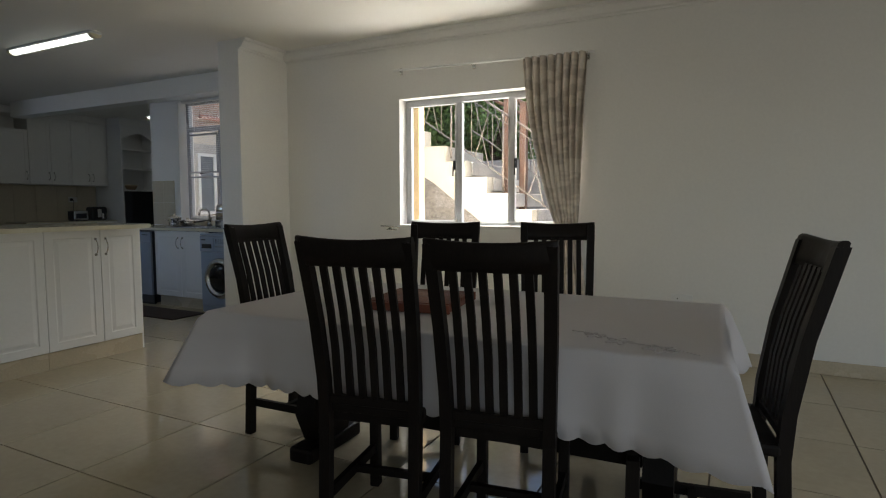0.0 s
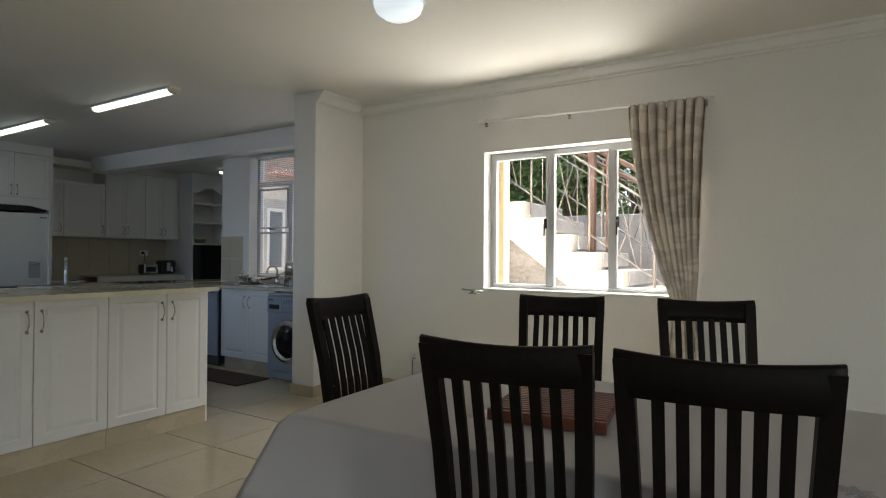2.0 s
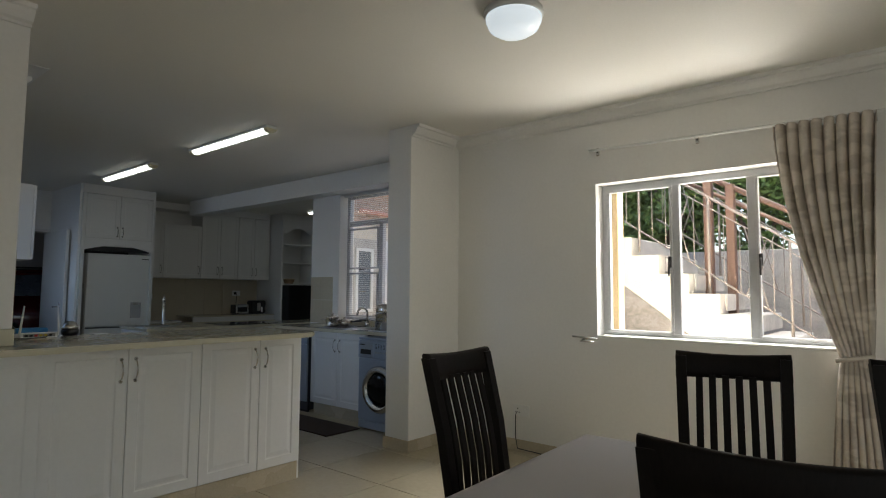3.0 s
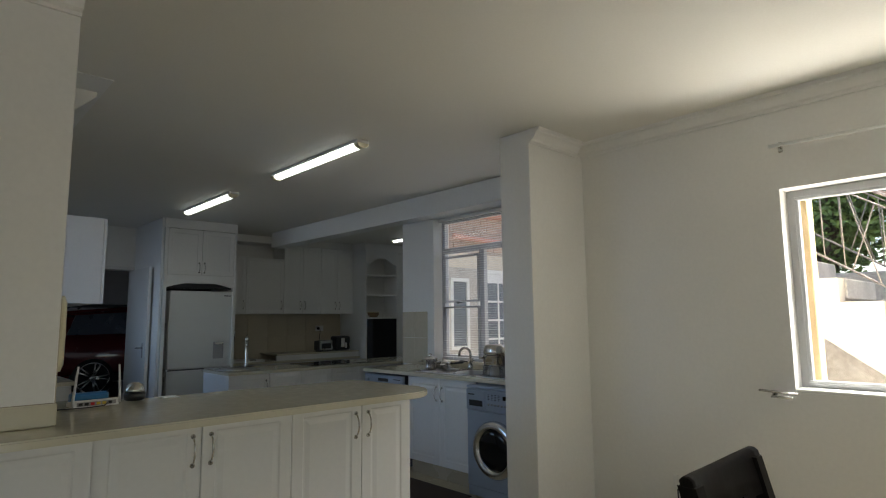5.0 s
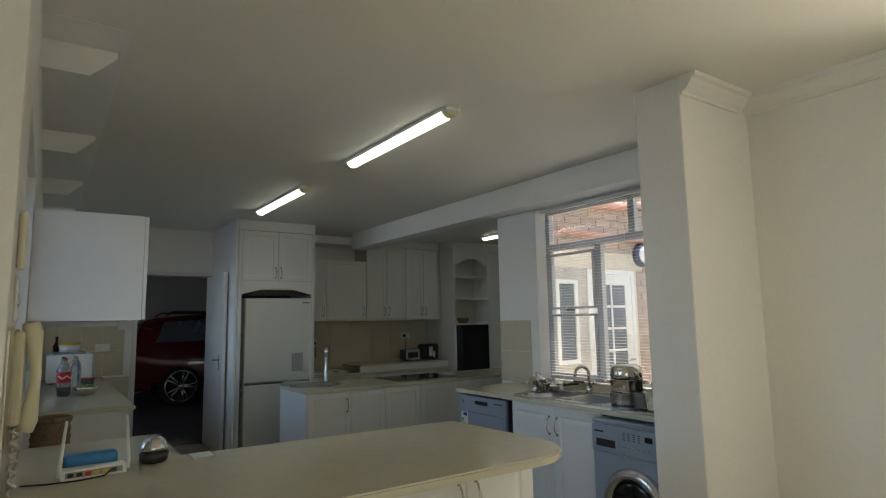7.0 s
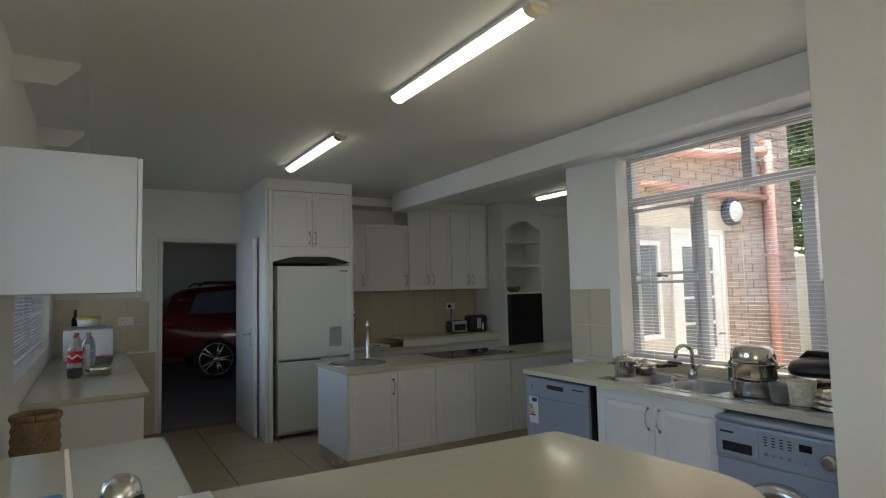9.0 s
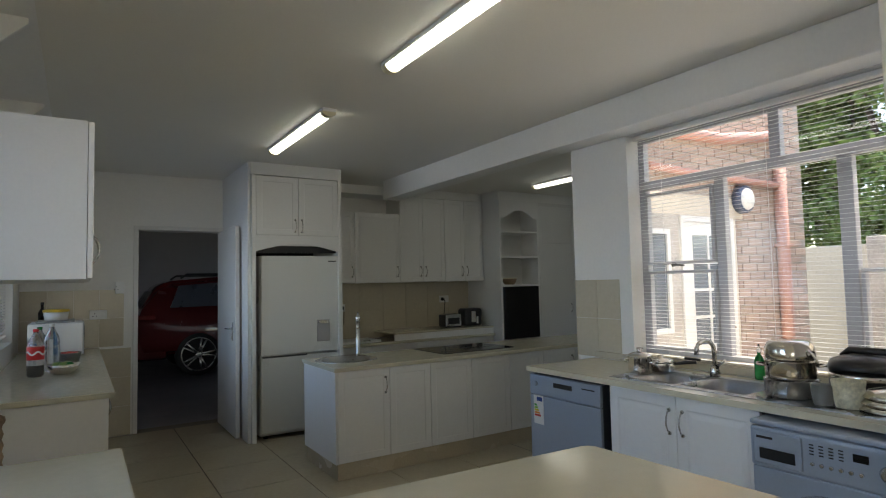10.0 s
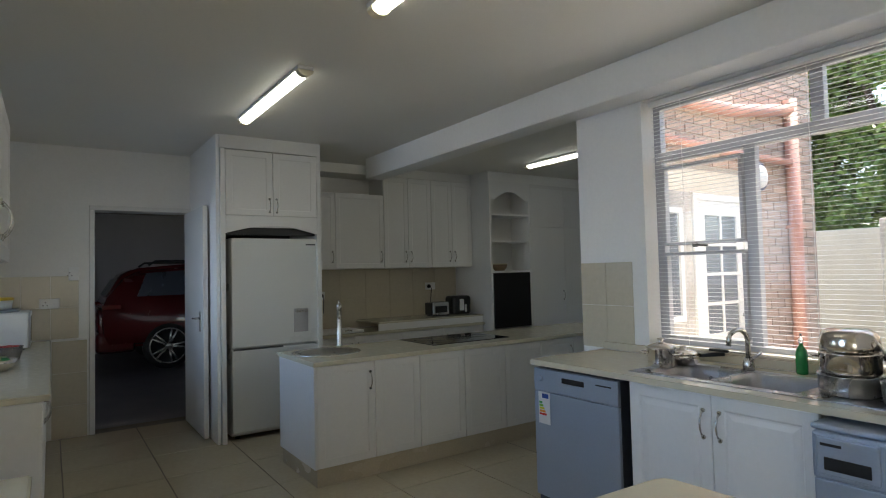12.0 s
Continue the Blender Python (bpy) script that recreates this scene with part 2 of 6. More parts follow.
def wall_with_hole(bm, x0, x1, y0, y1, z0, z1, hx0, hx1, hz0, hz1, along='x'):
    """A wall with one opening through it; the opening runs along x or y."""
    spans = ((None, hx0, z0, z1), (hx1, None, z0, z1), (hx0, hx1, z0, hz0), (hx0, hx1, hz1, z1))
    for a, b, c, d in spans:
        a = (x0 if along == 'x' else y0) if a is None else a
        b = (x1 if along == 'x' else y1) if b is None else b
        if b - a < 1e-4 or d - c < 1e-4:
            continue
        if along == 'x':
            box(bm, a, b, y0, y1, c, d)
        else:
            box(bm, x0, x1, a, b, c, d)
    return bm


# ---- structure ----
WX0, WX1, WZ0, WZ1 = -4.035, -2.475, 0.93, 2.07      # dining window opening
KX0, KX1, KZ0, KZ1 = -7.445, -5.63, 0.92, 2.40      # kitchen window opening
DY0, DY1, DZ = 3.42, 4.32, 2.09                    # garage doorway
EX, EY0 = 2.6, -2.6
setting("wall_dining_window", wall_with_hole(bmesh.new(), NX1, EX, DWY, DWY + 0.22, 0, H, WX0, WX1, WZ0, WZ1), WALL, "white plastered dining wall with a window opening", "wall")
setting("wall_nib", boxm(NX0, NX1, NY, KWY + 0.22, 0, H, 0.006, 2), WALL, "white plastered wall end between dining area and kitchen", "wall")
setting("wall_kitchen_window", wall_with_hole(bmesh.new(), -7.76, NX0, KWY, KWY + 0.22, 0, H, KX0, KX1, KZ0, KZ1), WALL, "white plastered kitchen wall with a wide window", "wall")
setting("wall_kitchen_pier", boxm(-7.96, -7.76, KWY, 8.62, 0, H), WALL, "white plastered pier beside the kitchen window", "wall")
bm = boxm(XB, -9.5, 9.2, 9.4, 0, H)
box(bm, -9.7, -9.5, 8.62, 9.2, 0, H)
box(bm, -9.7, -7.96, 8.42, 8.62, 0, H)
setting("wall_alcove_end", bm, WALL, "plain white wall closing the kitchen alcove", "wall")
setting("wall_back", wall_with_hole(bmesh.new(), XB - 0.2, XB, 2.3, 9.4, 0, H, DY0, DY1, 0, DZ, along='y'), WALL, "white kitchen back wall with a doorway to the garage", "wall")
LZ0, LZ1 = 1.02, 2.17
bm = wall_with_hole(bmesh.new(), -7.19, XN - 0.2, KLY - 0.2, KLY, 0, H, -7.15, -5.98, LZ0, LZ1)
wall_with_hole(bm, XB, -7.19, KLY - 0.2, KLY, 0, H, -10.9, -8.2, LZ0, LZ1)
setting("wall_kitchen_side", bm, WALL, "white kitchen side wall with two windows", "wall")
setting("wall_over_peninsula", boxm(XN - 0.2, XN, EY0, KLY, 0, H, 0.005, 2), WALL, "white plastered wall ending beside the peninsula", "wall")
setting("wall_south", wall_with_hole(bmesh.new(), XN - 0.2, EX, EY0 - 0.2, EY0, 0, H, -0.6, 2.4, 0.05, 2.15), WALL, "plain white wall behind the dining area", "wall")
setting("wall_east", wall_with_hole(bmesh.new(), EX, EX + 0.2, EY0 - 0.2, DWY + 0.22, 0, H, 0.0, 3.6, 0.05, 2.15, along='y'), WALL, "plain white wall closing the dining area", "wall")
bm = boxm(XB - 0.2, EX + 0.2, EY0 - 0.2, KWY + 0.22, H, H + 0.15)
box(bm, XB - 0.2, -7.76, KWY + 0.22, 8.62, H, H + 0.15)
box(bm, XB - 0.2, -9.5, 8.62, 9.4, H, H + 0.15)
setting("ceiling", bm, CEIL, "flat off-white painted ceiling", "ceiling")
setting("ceiling_beam", boxm(-10.75, NX0, 5.895, KWY - 0.002, 2.402, H, 0.008, 2), WALL, "white plastered ceiling beam along the kitchen", "beam")
bm = boxm(XB - 0.2, EX + 0.2, EY0 - 0.2, KWY + 0.22, -0.1, -0.006)
box(bm, XB - 0.2, -7.76, KWY + 0.22, 8.62, -0.1, -0.006)
box(bm, XB - 0.2, -9.5, 8.62, 9.4, -0.1, -0.006)
setting("floor", bm, GROUT, "beige glossy porcelain floor tiles with dark joints", "floor")
floor = bpy.data.objects["floor"]

# cornice and skirting
CS = 0.85
corn = [(0, 0), (0, -0.11), (-0.015, -0.11), (-0.02, -0.095), (-0.045, -0.085), (-0.07, -0.05), (-0.078, -0.03), (-0.10, -0.025), (-0.105, 0)]
corn = [(a * CS, b * CS) for a, b in corn]
setting("trim_cornice_window", prism(bmesh.new(), [(DWY + p, H + q) for p, q in corn], 'x', NX1, EX), WALL, "white moulded plaster cornice above the dining window", "cornice")
setting("trim_cornice_nib", prism(bmesh.new(), [(NX1 - p, H + q) for p, q in corn], 'y', NY, DWY - 0.10), WALL, "white moulded plaster cornice on the wall end", "cornice")
setting("trim_cornice_left", prism(bmesh.new(), [(XN - p, H + q) for p, q in corn], 'y', EY0, KLY), WALL, "white moulded plaster cornice over the peninsula wall", "cornice")
setting("baseboard_window_wall", boxm(NX1 + 0.012, EX, DWY - 0.012, DWY - 0.0005, 0, 0.09, 0.002), SKIRT, "beige tile skirting along the dining wall", "skirting")
setting("baseboard_nib", boxm(NX1 + 0.0005, NX1 + 0.012, NY - 0.01, DWY - 0.012, 0, 0.09, 0.002), SKIRT, "beige tile skirting round the wall end", "skirting")
setting("baseboard_nib_front", boxm(NX0 - 0.012, NX1 + 0.012, NY - 0.015, NY - 0.0005, 0, 0.09, 0.002), SKIRT, "beige tile skirting at the wall end", "skirting")


# ---- windows ----
def casement(name, at, w, h, frames, label, coat=None):
    """An aluminium window from (x0, x1, z0, z1) lights; faces -y, frame 5 cm deep."""
    win = thing(name, at, label, "window", kind="structure")
    bm = bmesh.new()
    box(bm, 0, w, 0, 0.05, 0, 0.045)
    box(bm, 0, w, 0, 0.05, h - 0.045, h)
    box(bm, 0, 0.045, 0, 0.05, 0.045, h - 0.045)
    box(bm, w - 0.045, w, 0, 0.05, 0.045, h - 0.045)
    part("window_frame", bm, coat or ALU, win)
    for x0, x1, z0, z1, sash in frames:
        if sash:
            bm = bmesh.new()
            s_ = 0.02
            box(bm, x0, x1, -0.012, 0.03, z0, z0 + s_, 0.003)
            box(bm, x0, x1, -0.012, 0.03, z1 - s_, z1, 0.003)
            box(bm, x0, x0 + s_, -0.012, 0.03, z0 + s_, z1 - s_, 0.003)
            box(bm, x1 - s_, x1, -0.012, 0.03, z0 + s_, z1 - s_, 0.003)
            part("sash", bm, coat or ALU, win)
        p = part("pane", boxm(x0 + 0.01, x1 - 0.01, 0.012, 0.018, z0 + 0.01, z1 - 0.01), GLASSM, win)
        p.visible_shadow = False
    return win


def catch(win, x, z):
    bm = bmesh.new()
    box(bm, x - 0.012, x + 0.012, -0.03, -0.012, z - 0.03, z + 0.05, 0.004)
    tube(bm, [(x, -0.035, z + 0.02), (x, -0.045, z - 0.01), (x, -0.05, z - 0.09)], 0.007)
    part("window_catch", bm, BLACK, win)


for x0, x1 in ((WX0 - 0.30, WX0 + 0.075), (WX1 - 0.004, WX1 + 0.30)):
    setting("trim_window_jamb", boxm(x0, x1, DWY + 0.2202, DWY + 0.33, 0.0, WZ1 + 0.3, 0.006), YELLOWP, "yellow painted outer window jamb", "trim")
ww, wh = WX1 - WX0, WZ1 - WZ0
third = ww / 3
w1 = casement("window_1", pose(WX0, DWY + 0.12, WZ0), ww, wh,
              [(0.04, third - 0.002, 0.04, wh - 0.04, True), (third + 0.04, 2 * third - 0.04, 0.02, wh - 0.02, False), (2 * third + 0.002, ww - 0.04, 0.04, wh - 0.04, True)],
              "three-light white framed casement window, closed, in the dining wall", WINWHITE)
for xx in (third + 0.02, 2 * third - 0.02):
    part("mullion", boxm(xx - 0.026, xx + 0.026, -0.004, 0.046, 0.046, wh - 0.046, 0.003), WINWHITE, w1)
catch(w1, third - 0.02, wh * 0.47)
catch(w1, 2 * third + 0.03, wh * 0.47)
part("window_sill", boxm(-0.0, ww, -0.125, -0.002, 0.001, 0.02, 0.004), WALL, w1, "white plastered inner sill")

kw, kh = KX1 - KX0, KZ1 - KZ0
w2 = casement("window_2", pose(KX0, KWY + 0.12, KZ0), kw, kh,
              [(0.05, 0.54, 0.05, 0.56, True), (0.05, 0.54, 0.60, 1.08, True), (0.62, 1.21, 0.03, 1.10, False),
               (1.30, kw - 0.05, 0.03, 0.54, True), (1.30, kw - 0.05, 0.60, 1.10, False), (0.04, 0.88, 1.18, kh - 0.03, False), (0.96, kw - 0.04, 1.18, kh - 0.03, False)],
              "wide aluminium kitchen window with a transom, behind a raised-slat blind")
part("transom", boxm(0.046, kw - 0.046, -0.004, 0.046, 1.11, 1.17, 0.003), ALU, w2)
for x0, x1, z0, z1 in ((0.55, 0.61, 0.046, 1.109), (1.22, 1.29, 0.046, 1.109), (0.89, 0.95, 1.171, kh - 0.046)):
    part("mullion", boxm(x0, x1, -0.004, 0.046, z0, z1, 0.003), ALU, w2)
part("window_catch", tube(boxm(0.245, 0.275, -0.03, -0.012, 0.585, 0.61, 0.004), [(0.26, -0.032, 0.60), (0.26, -0.042, 0.598), (0.35, -0.046, 0.59)], 0.006), BLACK, w2)
part("window_sill", boxm(0, kw, -0.125, -0.002, 0.001, 0.015, 0.003), WTILE, w2, "beige tiled sill behind the sink")

lh = LZ1 - LZ0
for nm, xa, xb, n in (("window_3", -5.98, -7.15, 2), ("window_4", -8.2, -10.9, 3)):
    lw = xa - xb
    casement(nm, pose(xa, KLY - 0.14, LZ0, 0, 0, 180), lw, lh, [(0.04 + i * lw / n, (i + 1) * lw / n - 0.04, 0.04, lh - 0.04, True) for i in range(n)], "aluminium kitchen side window behind a tilted blind")


def blind(name, at, w, h, pitch, tilt, label):
    """A venetian blind hanging from its head rail at the origin."""
    bl = thing(name, at, label, "blind")
    part("head_rail", boxm(0, w, -0.02, 0.02, -0.03, 0, 0.004), PLASTICW, bl)
    bm = bmesh.new()
    c, s_ = math.cos(radians(tilt)), math.sin(radians(tilt))
    prof = [(-0.008, 0.0), (-0.003, 0.001), (0.003, 0.001), (0.008, 0.0)]
    rows = [[bm.verts.new((x, p * c - q * s_, p * s_ + q * c)) for p, q in prof] for x in (0.005, w - 0.005)]
    for i in range(3):
        f = bm.faces.new((rows[0][i], rows[0][i + 1], rows[1][i + 1], rows[1][i]))
        f.smooth = True
    me = mesh_of("slat", bm, BLIND)
    n = int((h - 0.05) / pitch)
    for i in range(n):
        o = new("slat", me)
        o.parent = bl
        o.location = (0, 0, -0.045 - i * pitch)
    part("bottom_rail", boxm(0, w, -0.013, 0.013, -h, -h + 0.015, 0.003), PLASTICW, bl)
    for k in range(3):
        x = w * (0.12 + 0.38 * k)
        part("ladder_cord", tube(bmesh.new(), [(x, -0.014, -0.03), (x, -0.014, -h + 0.01)], 0.0012, 4), PLASTICW, bl)
    return bl


blind("venetian_blind", pose(KX0 + 0.02, KWY + 0.06, KZ1 - 0.004), kw - 0.04, 1.475, 0.023, 2, "white venetian blind with open slats at the kitchen window")
for xa, xb in ((-5.98, -7.15), (-8.2, -10.9)):
    blind("venetian_blind", pose(xa - 0.02, KLY - 0.05, LZ1 - 0.004, 0, 0, 180), xa - xb - 0.04, 1.1, 0.024, 18, "white venetian blind with tilted slats at the side window")


# ---- door to the garage ----
dj = thing("door_1", pose(XB, 0, 0), "painted door frame with an open flush door to the garage", "door", kind="structure")
bm = bmesh.new()
box(bm, -0.21, 0.015, DY0, DY0 + 0.045, 0, DZ - 0.045, 0.004)
box(bm, -0.21, 0.015, DY1 - 0.045, DY1, 0, DZ - 0.045, 0.004)
box(bm, -0.21, 0.015, DY0, DY1, DZ - 0.045, DZ, 0.004)
part("door_frame", bm, CARCASS, dj)
leaf = part("door_leaf", boxm(0, 0.83, -0.02, 0.02, 0.008, 2.03, 0.003), CARCASS, dj, "cream painted flush door leaf standing open")
leaf.matrix_basis = pose(0.03, DY1 - 0.075, 0, 0, 0, 0)
bm = bmesh.new()
box(bm, 0.70, 0.74, -0.028, -0.02, 0.92, 1.10, 0.003)
tube(bm, [(0.72, -0.028, 1.04), (0.72, -0.06, 1.04), (0.71, -0.066, 1.04), (0.61, -0.066, 1.035)], 0.009)
part("door_handle", bm, CHROME, leaf)
bm = bmesh.new()
box(bm, 0.70, 0.74, 0.02, 0.028, 0.92, 1.10, 0.003)
tube(bm, [(0.72, 0.028, 1.04), (0.72, 0.06, 1.04), (0.71, 0.066, 1.04), (0.61, 0.066, 1.035)], 0.009)
part("door_handle", bm, CHROME, leaf)

bm = bmesh.new()
rows = [[bm.verts.new((XB + 0.70 + 0.05 * i + 0.006 * math.sin(j), DY1 - 0.075 + 0.075 + 0.012 * math.sin(2.2 * i + 0.5 * j), 1.04 - 0.035 * j)) for i in range(3)] for j in range(5)]
for q, w_ in zip(rows, rows[1:]):
    for k in range(2):
        bm.faces.new((q[k], q[k + 1], w_[k + 1], w_[k])).smooth = True
rag = solid("cleaning_cloth", bm, mat("blue_cloth", (0.04, 0.10, 0.38), 0.9, var=0.15), "blue cleaning cloth hung on the door handle", "cloth")
rag.modifiers.new("thickness", 'SOLIDIFY').thickness = 0.004

# ---- garage ----
GX = -18.2
setting("garage_floor", boxm(GX, XB - 0.2, 0.2, 9.4, -0.10, -0.01), CONCRETE, "dark grey garage floor", "floor")
setting("garage_wall_far", boxm(GX - 0.2, GX, 0, 9.6, -0.1, 2.9), GARWALL, "grey painted far garage wall", "wall")
setting("garage_wall_south", boxm(GX, XB - 0.2, 0.0, 0.2, -0.1, 2.9), GARWALL, "grey painted garage side wall", "wall")
setting("garage_wall_north", boxm(GX, XB - 0.2, 9.4, 9.6, -0.1, 2.9), GARWALL, "grey painted garage end wall", "wall")
setting("garage_ceiling", boxm(GX - 0.2, XB - 0.2, 0, 9.6, 2.9, 3.0), GARWALL, "plain garage ceiling", "ceiling")


def car(at):
    c = thing("car", at, "dark red SUV parked in the garage, seen from its side", "car")
    side = [(0.02, 0.55), (0.0, 0.80), (0.05, 1.00), (0.10, 1.10), (0.30, 1.46), (0.52, 1.58), (1.5, 1.66), (2.4, 1.60), (3.2, 1.12), (4.3, 0.98), (4.55, 0.70), (4.5, 0.38), (0.10, 0.38)]
    bm = prism(bmesh.new(), side, 'y', 0.0, 1.8)
    for v in bm.verts:
        if v.co.z > 1.1:
            v.co.y = 0.9 + (v.co.y - 0.9) * 0.78
    bmesh.ops.bevel(bm, geom=list(bm.edges), offset=0.06, segments=3, affect='EDGES')
    for f in bm.faces:
        f.smooth = True
    body = part("body", bm, REDPAINT, c, "dark red car body")
    for y in (0.075, 1.725):
        g = [(0.52, 1.14), (0.66, 1.50), (1.5, 1.56), (2.3, 1.50), (2.9, 1.16)]
        bm = prism(bmesh.new(), g, 'y', -0.01, 0.01)
        for v in bm.verts:
            t_ = (v.co.z - 1.1) / 0.5
            v.co.y += y + (0.11 * t_ if y < 0.9 else -0.11 * t_)
        part("side_window", bm, CARGLASS, body)
    part("rear_window", prism(bmesh.new(), [(0.115, 1.16), (0.27, 1.42), (0.31, 1.41), (0.155, 1.14)], 'y', 0.30, 1.5), CARGLASS, body)
    part("tail_light", boxm(0.045, 0.30, -0.004, 0.05, 0.96, 1.03, 0.012, 2), mat("tail_light_red", (0.14, 0.01, 0.01), 0.15, var=0.1), c)
    part("tail_light", boxm(0.045, 0.30, 1.75, 1.804, 0.96, 1.03, 0.012, 2), bpy.data.materials["tail_light_red"], c)
    bm = boxm(-0.03, 0.5, 0.03, 1.77, 0.30, 0.62, 0.07, 3)
    part("bumper", bm, REDPAINT, c)
    part("sill_trim", boxm(1.2, 3.3, -0.01, 1.81, 0.28, 0.42, 0.02), BLACK, c)
    for x in (0.95, 3.62):
        for y in (-0.02, 1.62):
            w = part("wheel", lathe(bmesh.new(), [(0.28, y), (0.345, y + 0.02), (0.36, y + 0.06), (0.36, y + 0.15), (0.345, y + 0.19), (0.28, y + 0.2)], 40, x, 0.36, 'y'), RUBBER, c, "black tyre")
            bm = lathe(bmesh.new(), [(0.27, y + 0.03), (0.27, y + 0.17)], 32, x, 0.36, 'y')
            part("wheel_well_disc", bm, BLACK, w)
            bm = bmesh.new()
            yo = y - 0.012 if y < 0.9 else y + 0.212
            for k in range(10):
                a = 2 * math.pi * (k // 2) / 5 + (0.16 if k % 2 else -0.16)
                tube(bm, [(x + 0.05 * math.cos(a), yo, 0.36 + 0.05 * math.sin(a)), (x + 0.27 * math.cos(a), yo + 0.006, 0.36 + 0.27 * math.sin(a))], [0.026, 0.019], 6)
            tube(bm, [(x + 0.27 * math.cos(2 * math.pi * k / 28), yo + 0.006, 0.36 + 0.27 * math.sin(2 * math.pi * k / 28)) for k in range(29)], 0.016, 6)
            lathe(bm, [(0.0001, yo - 0.015), (0.06, yo - 0.012), (0.065, yo + 0.01)], 16, x, 0.36, 'y')
            part("rim", bm, CHROME, w, "silver alloy rim with split spokes")
    for y in (0.26, 1.54):
        part("roof_rail", tube(bmesh.new(), [(0.7, y, 1.62), (0.8, y, 1.69), (2.2, y, 1.69), (2.3, y, 1.63)], 0.018), BLACK, c)
    return c


car(pose(-15.2, 3.71, -0.01, 0, 0, 90))

# garage door track, seen above the car
tr = thing("door_track", pose(-12.6, 3.2, 2.13), "grey overhead door track under the garage ceiling", "garage track")
part("track", boxm(-0.06, 0.06, -2.2, 3.5, 0, 0.05, 0.01), RAIL, tr)
for yy in (-2.0, 3.2):
    part("hanger", boxm(-0.015, 0.015, yy, yy + 0.03, 0.05, 0.77), RAIL, tr)


# ---- cabinets ----
LOOPS = [(0.0, 0.018), (0.0, 0.002), (0.003, 0.0), (0.055, 0.0), (0.062, 0.005), (0.070, 0.005), (0.092, 0.001), (0.097, 0.001)]
PLAIN = [(0.0, 0.018), (0.0, 0.002), (0.002, 0.0), (0.006, 0.0)]


def handle(parent, x, z, y=0.0, upright=True, length=0.115):
    pts = []
    for k in range(9):
        a = k / 8
        d = -0.004 - 0.026 * math.sin(math.pi * a) ** 0.7
        pts.append((x, y + d, z + (a - 0.5) * length) if upright else (x + (a - 0.5) * length, y + d, z))
    bm = tube(bmesh.new(), pts, 0.0044, 6)
    for p in (pts[0], pts[-1]):
        lathe(bm, [(0.010, y - 0.006), (0.010, y)], 8, p[0], p[2], 'y')
    return part("handle", bm, CHROME, parent, "curved chrome bow handle")


def cabinet(at, w, d, z0, z1, doors, label, plinth=0.0, loops=LOOPS, low=False, handles=None, name="base_cabinet", group="", body_top=None):
    """A cabinet facing -y; doors is a count or a list of edges; handles lists, door by door, 'l', 'r' or ''."""
    c = thing(name, at, label, "cabinet", group)
    edges = [w * i / doors for i in range(doors + 1)] if isinstance(doors, int) else doors
    part("body", boxm(0.001, w - 0.001, 0.02, d, z0, body_top or z1), CARCASS, c)
    if plinth:
        part("plinth", boxm(0.001, w - 0.001, plinth, d, 0, z0 - 0.001), SKIRT, c, "beige tiled plinth")
    n = len(edges) - 1
    handles = handles or [('r' if i % 2 == 0 else 'l') if n > 1 else 'r' for i in range(n)]
    for i in range(n):
        a, b = edges[i] + 0.002, edges[i + 1] - 0.002
        dr = part("door", nested(bmesh.new(), a, b, z0 + 0.003, z1 - 0.003, 0.0, loops if b - a > 0.22 else PLAIN), WHITE, c)
        if handles[i]:
            hx = b - 0.035 if handles[i] == 'r' else a + 0.035
            handle(dr, hx, z0 + 0.13 if low else z1 - 0.13)
    return c


def rounded_top(pts, z0, z1, bev=0.006):
    bm = prism(bmesh.new(), pts, 'z', z0, z1)
    es = [e for e in bm.edges if abs(e.verts[0].co.z - e.verts[1].co.z) < 1e-5]
    bmesh.ops.bevel(bm, geom=es, offset=bev, segments=2, affect='EDGES')
    return bm


# peninsula
PX = -5.46
PZ = 0.99         # raised peninsula top
for y0, y1, dd in ((0.99, 1.798, 2), (1.798, 2.606, 2), (2.606, 3.415, [0, 0.40, 0.809]), (3.415, 4.115, [0, 0.388, 0.70])):
    cabinet(pose(PX if y0 > 2.4 else XN + 0.045, y0, 0, 0, 0, 90), y1 - y0, 0.52 if y0 > 2.4 else 0.044, 0.12, PZ - 0.032, dd, "white two-door base cabinet with moulded panels under the peninsula top", plinth=0.012, group="peninsula cabinets")
setting("trim_peninsula_end", boxm(-5.975, PX - 0.02, 4.1155, 4.133, 0.0, PZ - 0.032), WHITE, "white end panel of the peninsula", "panel")
pts = [(-5.22, 0.99), (-5.22, 3.94)]
for k in range(1, 13):
    a = radians(90 * k / 12)
    pts.append((-5.43 + 0.21 * math.cos(a), 3.94 + 0.21 * math.sin(a)))
pts += [(-5.955, 4.122), (-5.975, 4.112), (-5.985, 4.09), (-6.06, KLY + 0.004), (XN + 0.001, KLY + 0.004), (XN + 0.001, 0.99)]
solid("peninsula_worktop", rounded_top(pts, PZ - 0.03, PZ), COUNTER, "cream stone peninsula top with a rounded end", "worktop")
solid("return_worktop", rounded_top([(-6.07, KLY + 0.004), (-6.07, 3.088), (-7.205, 3.088), (-7.205, KLY + 0.004)], CT - 0.03, CT), COUNTER, "cream stone worktop return behind the peninsula", "worktop")
cabinet(pose(-6.12, 3.06, 0, 0, 0, 180), 1.05, 0.58, 0.12, CT - 0.032, 2, "white base cabinet under the worktop return", plinth=0.03)
